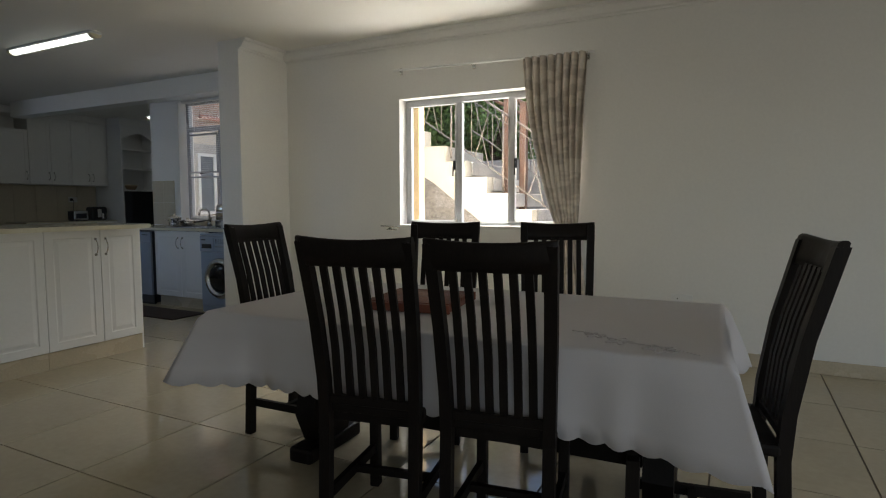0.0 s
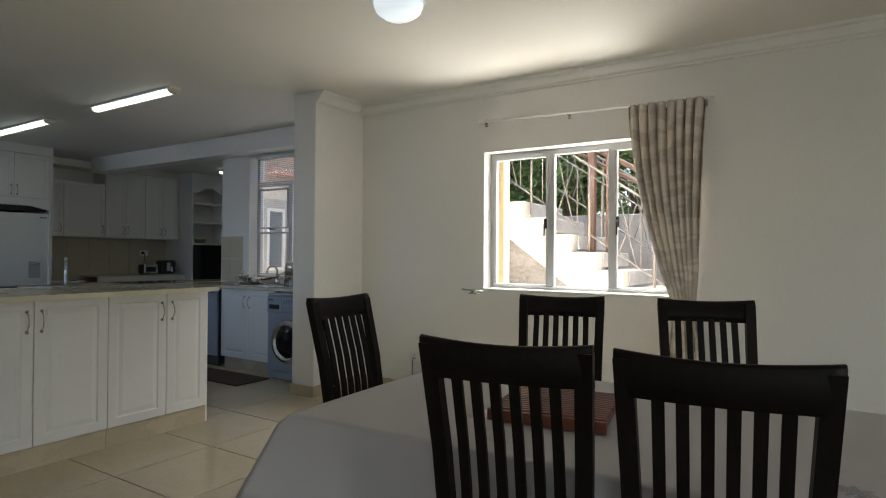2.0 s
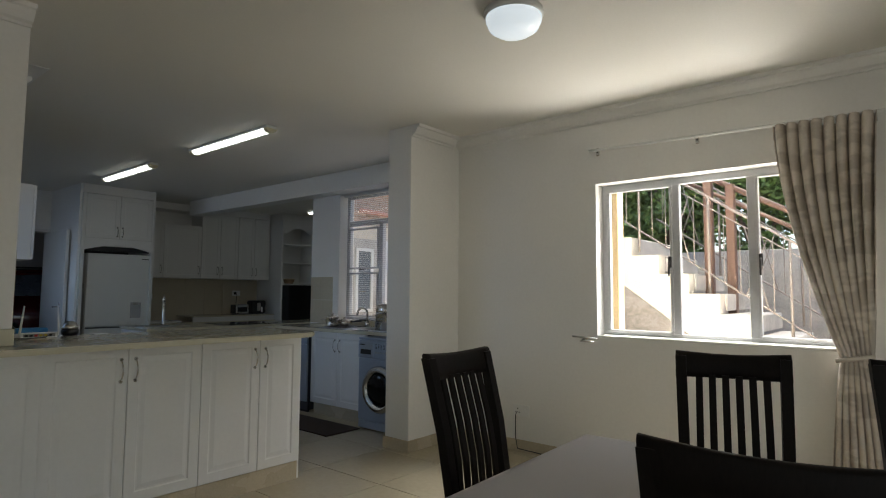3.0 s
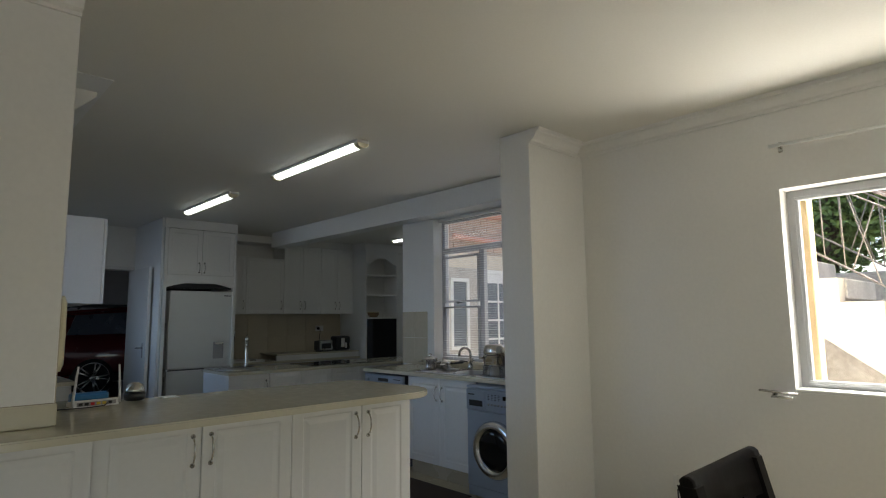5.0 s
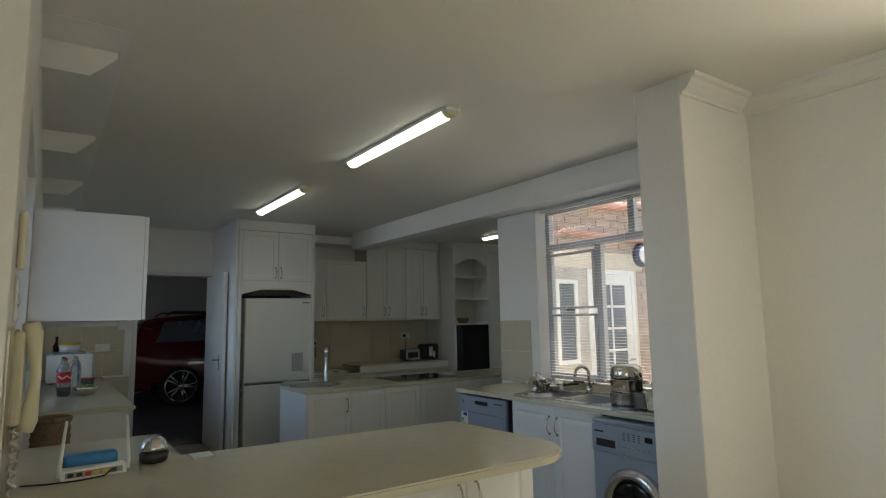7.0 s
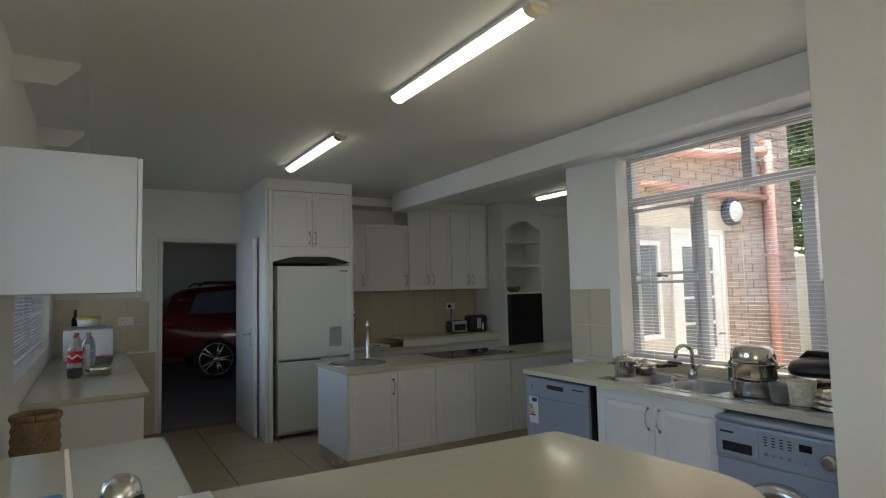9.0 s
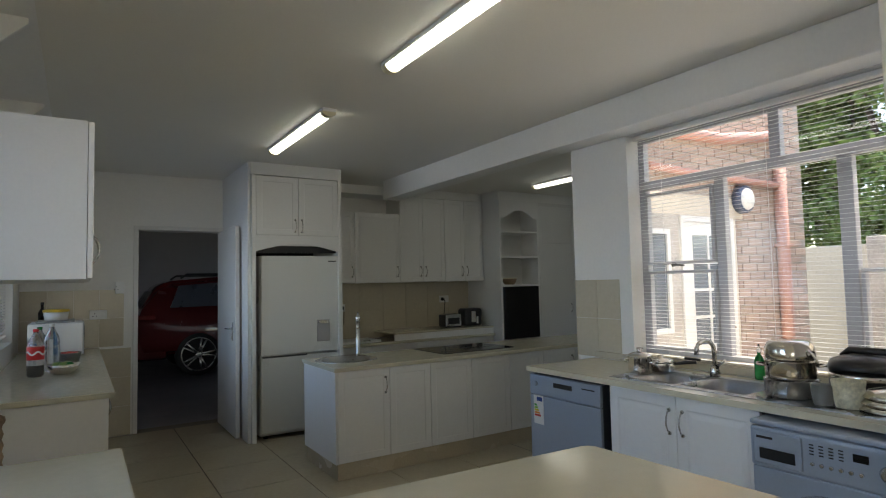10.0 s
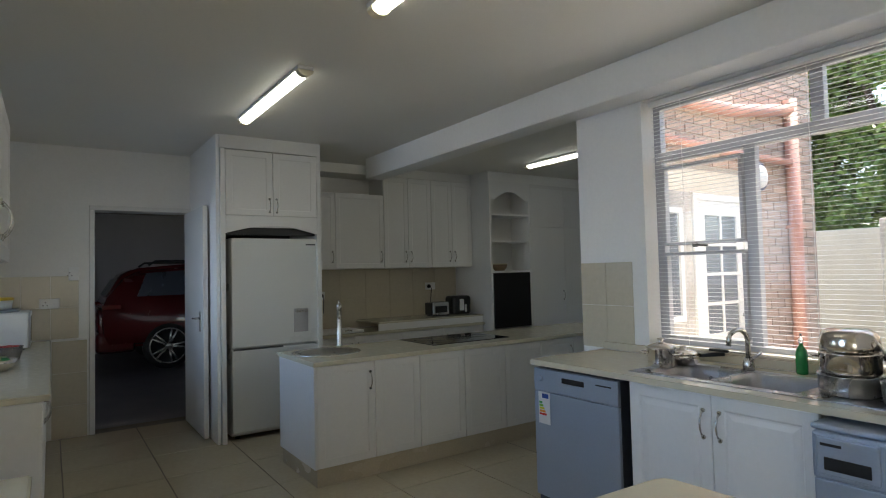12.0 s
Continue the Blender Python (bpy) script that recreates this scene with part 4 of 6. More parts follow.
# ---- dining furniture ----
def chair(at, label):
    """High-backed chair that faces +y; origin on the floor under the seat's middle, back at y = -0.22."""
    c = thing("dining_chair", at, label, "chair", "chairs round the table")
    part("seat", boxm(-0.195, 0.195, -0.20, 0.22, 0.43, 0.465, 0.010, 2), DARKWOOD, c)
    part("apron", boxm(-0.17, 0.17, -0.17, 0.19, 0.395, 0.429), DARKWOOD, c)
    lean = [(-0.225, 0.0), (-0.205, 0.42), (-0.214, 0.55), (-0.248, 0.75), (-0.315, 1.0)]

    def post(x0, w, d, zs, ys=0.0):
        bm = bmesh.new()
        rings = [[bm.verts.new((xx, y + dy + ys, z)) for xx, dy in ((x0 - w / 2, -d / 2), (x0 + w / 2, -d / 2), (x0 + w / 2, d / 2), (x0 - w / 2, d / 2))] for y, z in zs]
        for q, w_ in zip(rings, rings[1:]):
            for k in range(4):
                bm.faces.new((q[k], q[(k + 1) % 4], w_[(k + 1) % 4], w_[k]))
        bm.faces.new(rings[0][::-1])
        bm.faces.new(rings[-1])
        return bm
    for sx in (-1, 1):
        bm = bmesh.new()
        flare = [0.172, 0.172, 0.174, 0.18, 0.188]
        rings = []
        for (y, z), xx in zip(lean, flare):
            rings.append([bm.verts.new((sx * xx + a, y + b, z)) for a, b in ((-0.02, -0.018), (0.02, -0.018), (0.02, 0.018), (-0.02, 0.018))])
        for q, w_ in zip(rings, rings[1:]):
            for k in range(4):
                bm.faces.new((q[k], q[(k + 1) % 4], w_[(k + 1) % 4], w_[k]))
        bm.faces.new(rings[0][::-1])
        bm.faces.new(rings[-1])
        part("back_post", bm, DARKWOOD, c)
        part("leg", boxm(sx * 0.165 - 0.02, sx * 0.165 + 0.02, 0.165, 0.205, 0.0, 0.369, 0.003), DARKWOOD, c)
        part("side_stretcher", boxm(sx * 0.165 - 0.011, sx * 0.165 + 0.011, -0.19, 0.165, 0.14, 0.175), DARKWOOD, c)
    part("cross_stretcher", boxm(-0.153, 0.153, -0.02, 0.005, 0.145, 0.17), DARKWOOD, c)
    bm = bmesh.new()
    cuts = []
    for k in range(17):
        x = -0.207 + 0.414 * k / 16
        bow = -0.295 - 0.02 * (1 - (x / 0.207) ** 2)
        crest = 1.017 - 0.010 * math.sin(math.pi * k / 16)
        cuts.append([bm.verts.new((x, bow - (z - 0.93) * 0.27 + d, z)) for z, d in ((0.925, -0.014), (0.925, 0.014), (0.96, 0.015), (crest - 0.006, 0.013), (crest, 0.006), (crest, -0.006), (crest - 0.006, -0.013), (0.96, -0.015))])
    for q, w_ in zip(cuts, cuts[1:]):
        for k in range(8):
            bm.faces.new((q[k], w_[k], w_[(k + 1) % 8], q[(k + 1) % 8])).smooth = True
    bm.faces.new(cuts[0])
    bm.faces.new(cuts[-1][::-1])
    bmesh.ops.recalc_face_normals(bm, faces=bm.faces)
    part("top_rail", bm, DARKWOOD, c)
    part("lower_rail", boxm(-0.155, 0.155, -0.220, -0.200, 0.466, 0.495, 0.003), DARKWOOD, c)
    for k in range(6):
        x = -0.12 + 0.048 * k
        part("back_slat", post(x * 1.0, 0.026, 0.012, [(-0.209, 0.485), (-0.229, 0.66), (-0.256, 0.78), (-0.303, 0.935)]), DARKWOOD, c)
    return c


CH = "dark-stained high-backed dining chair with upright slats"
first = chair(pose(-2.39, 2.92, 0, 0, 0, 10.3) @ Matrix.Diagonal((0.92, 1, 1.022, 1)), CH + ", pushed under the clothed table")
for x, y, rz, extra in ((-1.954, 2.969, 7.7, ", pushed under the clothed table"), (-2.65, 3.717, -164.8, ", standing between table and window"), (-2.05, 3.866, -162.3, ", standing between table and curtain"),
                        (-3.206, 3.403, -88.5, ", at the table end"), (-1.397, 3.11, 99, ", turned out from the table")):
    tagged(copy_thing(first, pose(x, y, 0, 0, 0, rz)), CH + extra)

TX0, TX1, TY0, TY1, TZ = -3.17, -1.325, 2.80, 3.80, 0.718
TURN = pose(-2.28, 3.275, 0, 0, 0, 2.0) @ pose(2.28, -3.275, 0)
tb = thing("dining_table", TURN, "dark wooden pedestal dining table under a cloth", "table")
part("tabletop", boxm(TX0 + 0.01, TX1 - 0.01, TY0 + 0.01, TY1 - 0.01, TZ - 0.045, TZ - 0.006, 0.006), DARKWOOD, tb)
for x in (TX0 + 0.19, TX1 - 0.19):
    m_ = (TY0 + TY1) / 2
    part("pedestal", prism(bmesh.new(), [(m_ - 0.10, 0.07), (m_ - 0.16, 0.2), (m_ - 0.12, 0.35), (m_ - 0.2, 0.62), (m_ - 0.2, 0.67), (m_ + 0.2, 0.67), (m_ + 0.2, 0.62), (m_ + 0.12, 0.35), (m_ + 0.16, 0.2), (m_ + 0.10, 0.07)], 'x', x - 0.05, x + 0.05), DARKWOOD, tb)
    part("foot", boxm(x - 0.06, x + 0.06, m_ - 0.20, m_ + 0.20, 0.0, 0.069, 0.015, 2), DARKWOOD, tb)
part("stretcher", boxm(TX0 + 0.25, TX1 - 0.25, 3.245, 3.305, 0.20, 0.29), DARKWOOD, tb)


def tablecloth():
    bm = bmesh.new()
    per = []
    n1, n2 = 144, 76
    for i in range(n1):
        per.append((TX0 + (TX1 - TX0) * i / n1, TY0, 0, -1))
    for i in range(n2):
        per.append((TX1, TY0 + (TY1 - TY0) * i / n2, 1, 0))
    for i in range(n1):
        per.append((TX1 - (TX1 - TX0) * i / n1, TY1, 0, 1))
    for i in range(n2):
        per.append((TX0, TY1 - (TY1 - TY0) * i / n2, -1, 0))
    rows = []
    for j, drop in enumerate((0.0, 0.008, 0.03, 0.08, 0.15, 0.21, 0.258)):
        ring = []
        for i, (x, y, nx, ny) in enumerate(per):
            cx, cy = min(x - TX0, TX1 - x), min(y - TY0, TY1 - y)
            near = max(0.0, 1 - max(cx, cy) / 0.22)
            wave = (0.008 * math.sin(i * 0.21) + 0.006 * math.sin(i * 0.465 + 1)) * (drop / 0.258)
            out = 0.004 + 0.10 * (drop / 0.258) * near + wave + (0.012 if j > 1 else 0.0)
            dx = (x - (TX0 + TX1) / 2) / ((TX1 - TX0) / 2)
            dy = (y - (TY0 + TY1) / 2) / ((TY1 - TY0) / 2)
            vx = nx if near <= 0 else (math.copysign(1, dx) if abs(dx) > abs(dy) or near > 0 and cx < 0.22 and cy < 0.22 else nx)
            vy = ny if near <= 0 else (math.copysign(1, dy) if cx < 0.22 and cy < 0.22 else ny)
            if near > 0:
                vx, vy = vx * (near if nx == 0 else 1), vy * (near if ny == 0 else 1)
            scal = 0.016 * abs(math.sin(i * 0.55)) if j == 6 else 0.0
            ring.append(bm.verts.new((x + vx * out, y + vy * out, TZ - (0.002 if j == 0 else drop + near * 0.01 * (drop / 0.258)) - scal)))
        rows.append(ring)
    n = len(per)
    for q, w_ in zip(rows, rows[1:]):
        for k in range(n):
            f = bm.faces.new((q[k], q[(k + 1) % n], w_[(k + 1) % n], w_[k]))
            f.smooth = True
    grid = [[bm.verts.new((TX0 + 0.02 + (TX1 - TX0 - 0.04) * i / 24, TY0 + 0.02 + (TY1 - TY0 - 0.04) * j / 12, TZ + 0.0025 * noise.noise((i * 0.35, j * 0.45, 3.1)))) for j in range(13)] for i in range(25)]
    for i in range(24):
        for j in range(12):
            f = bm.faces.new((grid[i][j], grid[i + 1][j], grid[i + 1][j + 1], grid[i][j + 1]))
            f.smooth = True
    rim = [grid[i][0] for i in range(25)] + [grid[24][j] for j in range(1, 13)] + [grid[i][12] for i in range(23, -1, -1)] + [grid[0][j] for j in range(11, 0, -1)]
    edges = [bm.edges.get((rim[k], rim[(k + 1) % len(rim)])) for k in range(len(rim))] + [bm.edges.get((rows[0][k], rows[0][(k + 1) % n])) for k in range(n)]
    bmesh.ops.bridge_loops(bm, edges=edges)
    bmesh.ops.recalc_face_normals(bm, faces=bm.faces)
    ob = solid("tablecloth", bm, CLOTH, "pale grey cloth with scalloped edge draped over the table", "tablecloth")
    md = ob.modifiers.new("thickness", 'SOLIDIFY')
    md.thickness = 0.002
    return ob


cloth = tablecloth()
cloth.matrix_basis = TURN
THREAD = mat("embroidery_thread", (0.53, 0.51, 0.53), 0.8, var=0.1)
bm = bmesh.new()
for cx, cy, turn, size in ((-1.62, 2.93, 0.0, 0.045), (-1.50, 2.88, 0.8, 0.05), (-1.70, 2.98, 0.4, 0.035)):
    ring = [(cx + size * (0.65 + 0.35 * math.cos(5 * a_)) * math.cos(a_ + turn), cy + size * (0.65 + 0.35 * math.cos(5 * a_)) * math.sin(a_ + turn), TZ + 0.0035) for a_ in [2 * math.pi * k / 60 for k in range(61)]]
    tube(bm, ring, 0.0018, 5)
tube(bm, [(-1.78 + 0.035 * k, 3.02 - 0.015 * k + 0.012 * math.sin(k * 0.9), TZ + 0.0035) for k in range(12)], 0.0016, 5)
part("embroidery", bm, THREAD, cloth, "faint grey stitched flower spray")

tm = thing("slatted_mat", pose(-2.45, 3.25, TZ + 0.004, 0, 0, 8) @ Matrix.Diagonal((0.82, 1.5, 1, 1)), "reddish brown slatted wooden table mat on the cloth", "table mat")
for i in range(15):
    part("slat", boxm(-0.21, 0.21, -0.112 + 0.015 * i, -0.1005 + 0.015 * i, 0.022, 0.038, 0.002), REDWOOD, tm)
for x in (-0.19, -0.06, 0.06, 0.19):
    part("runner", boxm(x - 0.014, x + 0.014, -0.108, 0.108, 0.0, 0.0218, 0.002), REDWOOD, tm)
for y in (-0.1125, 0.1125):
    part("edge_rail", boxm(-0.215, 0.215, y - 0.0055 + (0.006 if y > 0 else -0.006), y + 0.0055 + (0.006 if y > 0 else -0.006), 0.0, 0.034, 0.002), REDWOOD, tm)


# ---- curtain and rod ----
rod = thing("curtain_rod", pose(-4.05, DWY - 0.07, 2.31), "white curtain rod on small brackets above the window", "curtain rod")
part("pole", tube(bmesh.new(), [(0.0, 0, 0), (1.76, 0, -0.04)], 0.010, 10), PLASTICW, rod)
for x in (0.04, 0.75, 1.70):
    bm = tube(bmesh.new(), [(x, 0, -0.03 * x), (x, 0.069, -0.03 * x)], 0.006, 6)
    box(bm, x - 0.012, x + 0.012, 0.055, 0.0695, -0.03 * x - 0.03, -0.03 * x + 0.03, 0.003)
    part("bracket", bm, CHROME, rod)


def curtain():
    """One curtain, gathered at the top, drawn aside and tied back at the sill."""
    c = thing("curtain", pose(0, DWY - 0.075, 0), "beige checked curtain gathered and tied back beside the window", "curtain")
    bm = bmesh.new()
    rows = []
    n = 110
    for j in range(41):
        z = 2.275 - (2.275 - 0.22) * j / 40
        if z > 0.90:
            u = (2.275 - z) / (2.275 - 0.90)
            left = -2.85 + 0.30 * u ** 1.7
            right = -2.33 - 0.02 * math.sin(math.pi * u) - 0.07 * u ** 3
            amp = 0.028 - 0.012 * u
        else:
            u = (0.90 - z) / (0.90 - 0.22)
            left = -2.55 - 0.07 * u ** 0.6
            right = -2.40 + 0.11 * u ** 0.7
            amp = 0.016 + 0.010 * u
        ring = []
        for i in range(n):
            a = i / (n - 1)
            fold = math.sin(a * math.pi * 2 * 8.5 + 0.9 * math.sin(j * 0.13) + 0.4 * math.sin(a * 9))
            y = amp * fold + 0.006 * math.sin(a * 53 + j * 0.21)
            x = left + (right - left) * a + 0.006 * math.cos(a * math.pi * 17)
            hang = 0.02 * math.sin(math.pi * a) * (z > 0.9) * ((2.275 - z) / 1.36) * 6 * max(0.0, 1 - abs(z - 1.2) / 0.5)
            ring.append(bm.verts.new((x, y - 0.01, z - hang * 0.4)))
        rows.append(ring)
    for q, w_ in zip(rows, rows[1:]):
        for k in range(n - 1):
            f = bm.faces.new((q[k], q[k + 1], w_[k + 1], w_[k]))
            f.smooth = True
    cl = part("cloth", bm, CURTAIN, c)
    md = cl.modifiers.new("thickness", 'SOLIDIFY')
    md.thickness = 0.003
    part("tie_back", tube(bmesh.new(), [(-2.57 + 0.02 * k, -0.045 - 0.012 * math.sin(math.pi * k / 8), 0.89 + 0.004 * k) for k in range(9)], 0.014, 6), CURTAIN, c)
    for k in range(9):
        part("hook", boxm(-2.82 + 0.056 * k, -2.806 + 0.056 * k, -0.004, 0.004, 2.235, 2.2752), CHROME, c)
    return c


curtain()

# check pattern of the curtain cloth
cn, cl_ = CURTAIN.node_tree.nodes, CURTAIN.node_tree.links
base_link = cn["Principled BSDF"].inputs["Base Color"].links[0].from_socket
ck = cn.new("ShaderNodeTexNoise")
ck.inputs["Scale"].default_value = 1.0
ckm = cn.new("ShaderNodeMapping")
ckm.inputs["Scale"].default_value = (6, 1, 11)
ckt = cn.new("ShaderNodeTexCoord")
ckr = cn.new("ShaderNodeValToRGB")
ckr.color_ramp.elements[0].position, ckr.color_ramp.elements[1].position = 0.46, 0.54
ckr.color_ramp.elements[0].color = (0.86, 0.83, 0.80, 1)
ckr.color_ramp.elements[1].color = (1.12, 1.10, 1.07, 1)
ckx = cn.new("ShaderNodeMix")
ckx.data_type, ckx.blend_type = 'RGBA', 'MULTIPLY'
ckx.inputs["Factor"].default_value = 1.0
cl_.new(ckt.outputs["Object"], ckm.inputs[0])
cl_.new(ckm.outputs[0], ck.inputs["Vector"])
cl_.new(ck.outputs["Fac"], ckr.inputs[0])
cl_.new(base_link, ckx.inputs["A"])
cl_.new(ckr.outputs[0], ckx.inputs["B"])
cl_.new(ckx.outputs["Result"], cn["Principled BSDF"].inputs["Base Color"])


# ---- outside the dining window: stair, rails, bushes ----
setting("ground", boxm(-60, 60, 6.3, 90, -0.35, -0.12), GRASS, "dry soil and paving around the house", "ground")
setting("ground_paving", boxm(-7.6, 3.0, 6.23, 12.0, -0.119, -0.05), PAVE, "pale paving beside the house", "paving")
setting("ground_side", boxm(-60, XN - 0.4, -60, 2.2, -0.35, -0.12), PAVE, "pale paving outside the kitchen side window", "ground")
st = thing("garden_stair", pose(-4.45, 7.4, 0), "yellow plastered masonry stair with weathered steps outside the window", "stair")
RUN, RISE = 0.275, 0.19
side = [(-1.6, -0.05), (-1.6, 1.83 + RISE * 2), (-0.55, 1.83 + RISE * 2), (-0.55, 1.83 + RISE), (-0.275, 1.83 + RISE), (-0.275, 1.83)]
for k in range(10):
    x = RUN * k
    side += [(x, 1.83 - RISE * k), (x, 1.83 - RISE * (k + 1))]
side = side + [(RUN * 9 + 0.3, 1.83 - RISE * 10), (RUN * 9 + 0.3, -0.05)]
part("side_wall", prism(bmesh.new(), side, 'y', 0.0, 0.18), PLASTER, st)
for k in range(9):
    x = RUN * k
    zt = 1.83 - RISE * (k + 1)
    part("step", boxm(x + 0.002, x + RUN + 0.02, 0.182, 1.2, zt - 0.16, zt + 0.0, 0.008), STAIN, st)
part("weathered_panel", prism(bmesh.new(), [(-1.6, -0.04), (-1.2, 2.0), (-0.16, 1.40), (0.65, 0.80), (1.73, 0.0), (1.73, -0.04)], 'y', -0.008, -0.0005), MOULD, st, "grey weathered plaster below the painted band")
part("landing", boxm(-1.6, 0.0, 0.182, 1.2, 1.6, 1.83, 0.01), STAIN, st)


def railing(name, at, length, slope, posts, h, label):
    r = thing(name, at, label, "railing", "stair railings")
    top = [(0, 0, h), (length, 0, h - slope * length)]
    part("top_bar", tube(bmesh.new(), top, 0.012, 8), RAIL, r)
    part("bottom_bar", tube(bmesh.new(), [(0, 0, 0.12), (length, 0, 0.12 - slope * length)], 0.009, 8), RAIL, r)
    part("middle_bar", tube(bmesh.new(), [(0, 0, h - 0.10), (length, 0, h - 0.10 - slope * length)], 0.006, 8), RAIL, r)
    for k in range(posts):
        x = length * (k + 0.5) / posts
        z = -slope * x
        if k % 5 == 4:
            part("post", tube(bmesh.new(), [(x, 0, z - 0.1), (x, 0, z + h)], 0.013, 8), RAIL, r)
        elif k % 5 == 2:
            dx = 0.09
            bm = tube(bmesh.new(), [(x - dx, 0, z + 0.12 + slope * dx), (x, 0.0, z + h / 2), (x - dx, 0, z + h - 0.1 + slope * dx)], 0.006, 6)
            tube(bm, [(x + dx, 0, z + 0.12 - slope * dx), (x, 0.0, z + h / 2 + 0.002), (x + dx, 0, z + h - 0.1 - slope * dx)], 0.006, 6)
            part("scroll_bar", bm, RAIL, r)
        else:
            part("baluster", tube(bmesh.new(), [(x, 0, z + 0.12), (x, 0, z + h - 0.1)], 0.005, 6), RAIL, r)
    return r


SL = RISE / RUN
railing("stair_railing", pose(-5.0, 7.49, 1.83 + RISE + 0.17), 3.6, SL * 0.98, 27, 0.85, "rusty metal railing with scroll bars on the garden stair")
railing("stair_railing", pose(-4.6, 8.55, 1.83 + 0.20), 3.4, SL * 0.98, 22, 0.85, "grey metal railing along the far side of the garden stair")
hr = thing("timber_handrail", pose(-4.3, 7.95, 0), "brown timber handrail on posts above the stair", "handrail")
part("beam", tube(bmesh.new(), [(-0.4, 0, 2.95), (2.9, 0, 1.05)], 0.028, 8), POSTW, hr)
part("beam", tube(bmesh.new(), [(-0.4, 0.12, 2.80), (2.9, 0.12, 0.92)], 0.02, 8), POSTW, hr)
for x, zb, zt in ((0.45, 1.2, 2.5), (0.66, 1.0, 2.36)):
    part("post", boxm(x - 0.04, x + 0.04, -0.05, 0.04, zb - 0.15, zt, 0.006), POSTW, hr)
setting("garden_retaining_wall", boxm(-7.4, 3.0, 9.5, 9.75, -0.1, 1.8, 0.01), STAIN, "weathered plastered retaining wall behind the stair", "wall")
setting("garden_boundary_wall", boxm(-14.0, 3.0, 12.0, 12.25, -0.1, 1.84, 0.01), PLASTER, "cream plastered garden boundary wall", "wall")


def foliage(name, centre, size, count, leaf, label, trunk=True, seed=1, category="shrub"):
    rnd = random.Random(seed)
    f = thing(name, pose(centre[0], centre[1], centre[2]), label, category)
    sx, sy, sz = size
    if trunk:
        for k in range(4):
            a = rnd.uniform(0, 6.28)
            tip = (sx * 0.6 * math.cos(a), sy * 0.6 * math.sin(a), sz * rnd.uniform(0.9, 1.4))
            part("trunk" if k == 0 else "limb", tube(bmesh.new(), [(0.05 * k, 0, -0.3), (tip[0] * 0.3, tip[1] * 0.3, tip[2] * 0.45), tip], [0.06, 0.04, 0.015], 7), BARK, f)
    clumps = [(rnd.gauss(0, 0.42) * sx, rnd.gauss(0, 0.42) * sy, sz * (0.25 + 0.8 * rnd.random()), rnd.uniform(0.18, 0.4)) for _ in range(int(18 + 6 * sx * sz))]
    verts, faces = [], []
    for _ in range(count):
        cx, cy, cz, cr = clumps[rnd.randrange(len(clumps))]
        d = Vector((rnd.gauss(0, 1), rnd.gauss(0, 1), rnd.gauss(0, 1))).normalized() * cr * rnd.random() ** 0.4
        c = Vector((cx, cy, cz)) + d
        a = Vector((rnd.gauss(0, 1), rnd.gauss(0, 1), rnd.gauss(0, 0.6))).normalized() * leaf * rnd.uniform(0.7, 1.4)
        b = a.cross(Vector((rnd.gauss(0, 1), rnd.gauss(0, 1), rnd.gauss(0, 1)))).normalized() * leaf * 0.42
        i = len(verts)
        verts += [c - a, c + b, c + a, c - b]
        faces.append((i, i + 1, i + 2, i + 3))
    me = bpy.data.meshes.new("crown")
    me.from_pydata([tuple(v) for v in verts], [], faces)
    me.materials.append(LEAF)
    o = new("crown", me)
    o.parent = f
    return f


k_ = 0
for x, y, z in ((-6.3, 10.5, 1.6), (-5.0, 10.4, 1.7), (-3.9, 10.6, 1.5), (-2.8, 10.4, 1.5), (-1.6, 10.7, 1.4)):
    k_ += 1
    foliage("garden_shrub", (x, y, z - 0.2), (1.1, 0.7, 1.9), 5200, 0.06, "dense green shrub behind the retaining wall", seed=k_)
setting("bank", boxm(-7.4, 3.0, 9.76, 11.9, -0.1, 1.45), GRASS, "planted soil bank behind the retaining wall", "ground")
for x, y, z in ((-13.4, 13.9, 1.4), (-12.2, 13.4, 1.4), (-11.2, 13.9, 1.3), (-10.2, 13.3, 1.3), (-9.2, 13.8, 1.3), (-8.3, 13.3, 1.2), (-7.3, 13.8, 1.2), (-6.2, 13.5, 1.3)):
    k_ += 1
    foliage("garden_tree", (x, y, z - 0.2), (1.2, 0.8, 3.6), 11000, 0.075, "leafy green tree behind the garden wall", seed=k_, category="tree")

# ---- outside the kitchen window: brick wall, back door, pipe ----
BX = -7.76
bdoor = thing("door_2", pose(BX, 7.06, 0, 0, 0, 90), "white glazed back door in the brick wall", "door", kind="structure")
part("door_frame", prism(bmesh.new(), [(0, 0), (0, 1.94), (0.74, 1.94), (0.74, 0), (0.69, 0), (0.69, 1.89), (0.05, 1.89), (0.05, 0)], 'y', -0.03, 0.0), PLASTICW, bdoor)
bm = bmesh.new()
box(bm, 0.052, 0.688, -0.022, -0.002, 0.01, 0.88)
for x0, x1 in ((0.052, 0.15), (0.59, 0.688)):
    box(bm, x0, x1, -0.022, -0.002, 0.88, 1.888)
box(bm, 0.15, 0.59, -0.022, -0.002, 1.78, 1.888)
box(bm, 0.358, 0.382, -0.020, -0.003, 0.88, 1.78)
for z in (1.105, 1.33, 1.555):
    box(bm, 0.15, 0.59, -0.019, -0.004, z - 0.012, z + 0.012)
part("door_leaf", bm, PLASTICW, bdoor)
DOORGLASS = mat("door_glass", (0.17, 0.19, 0.21), 0.08, var=0.1)
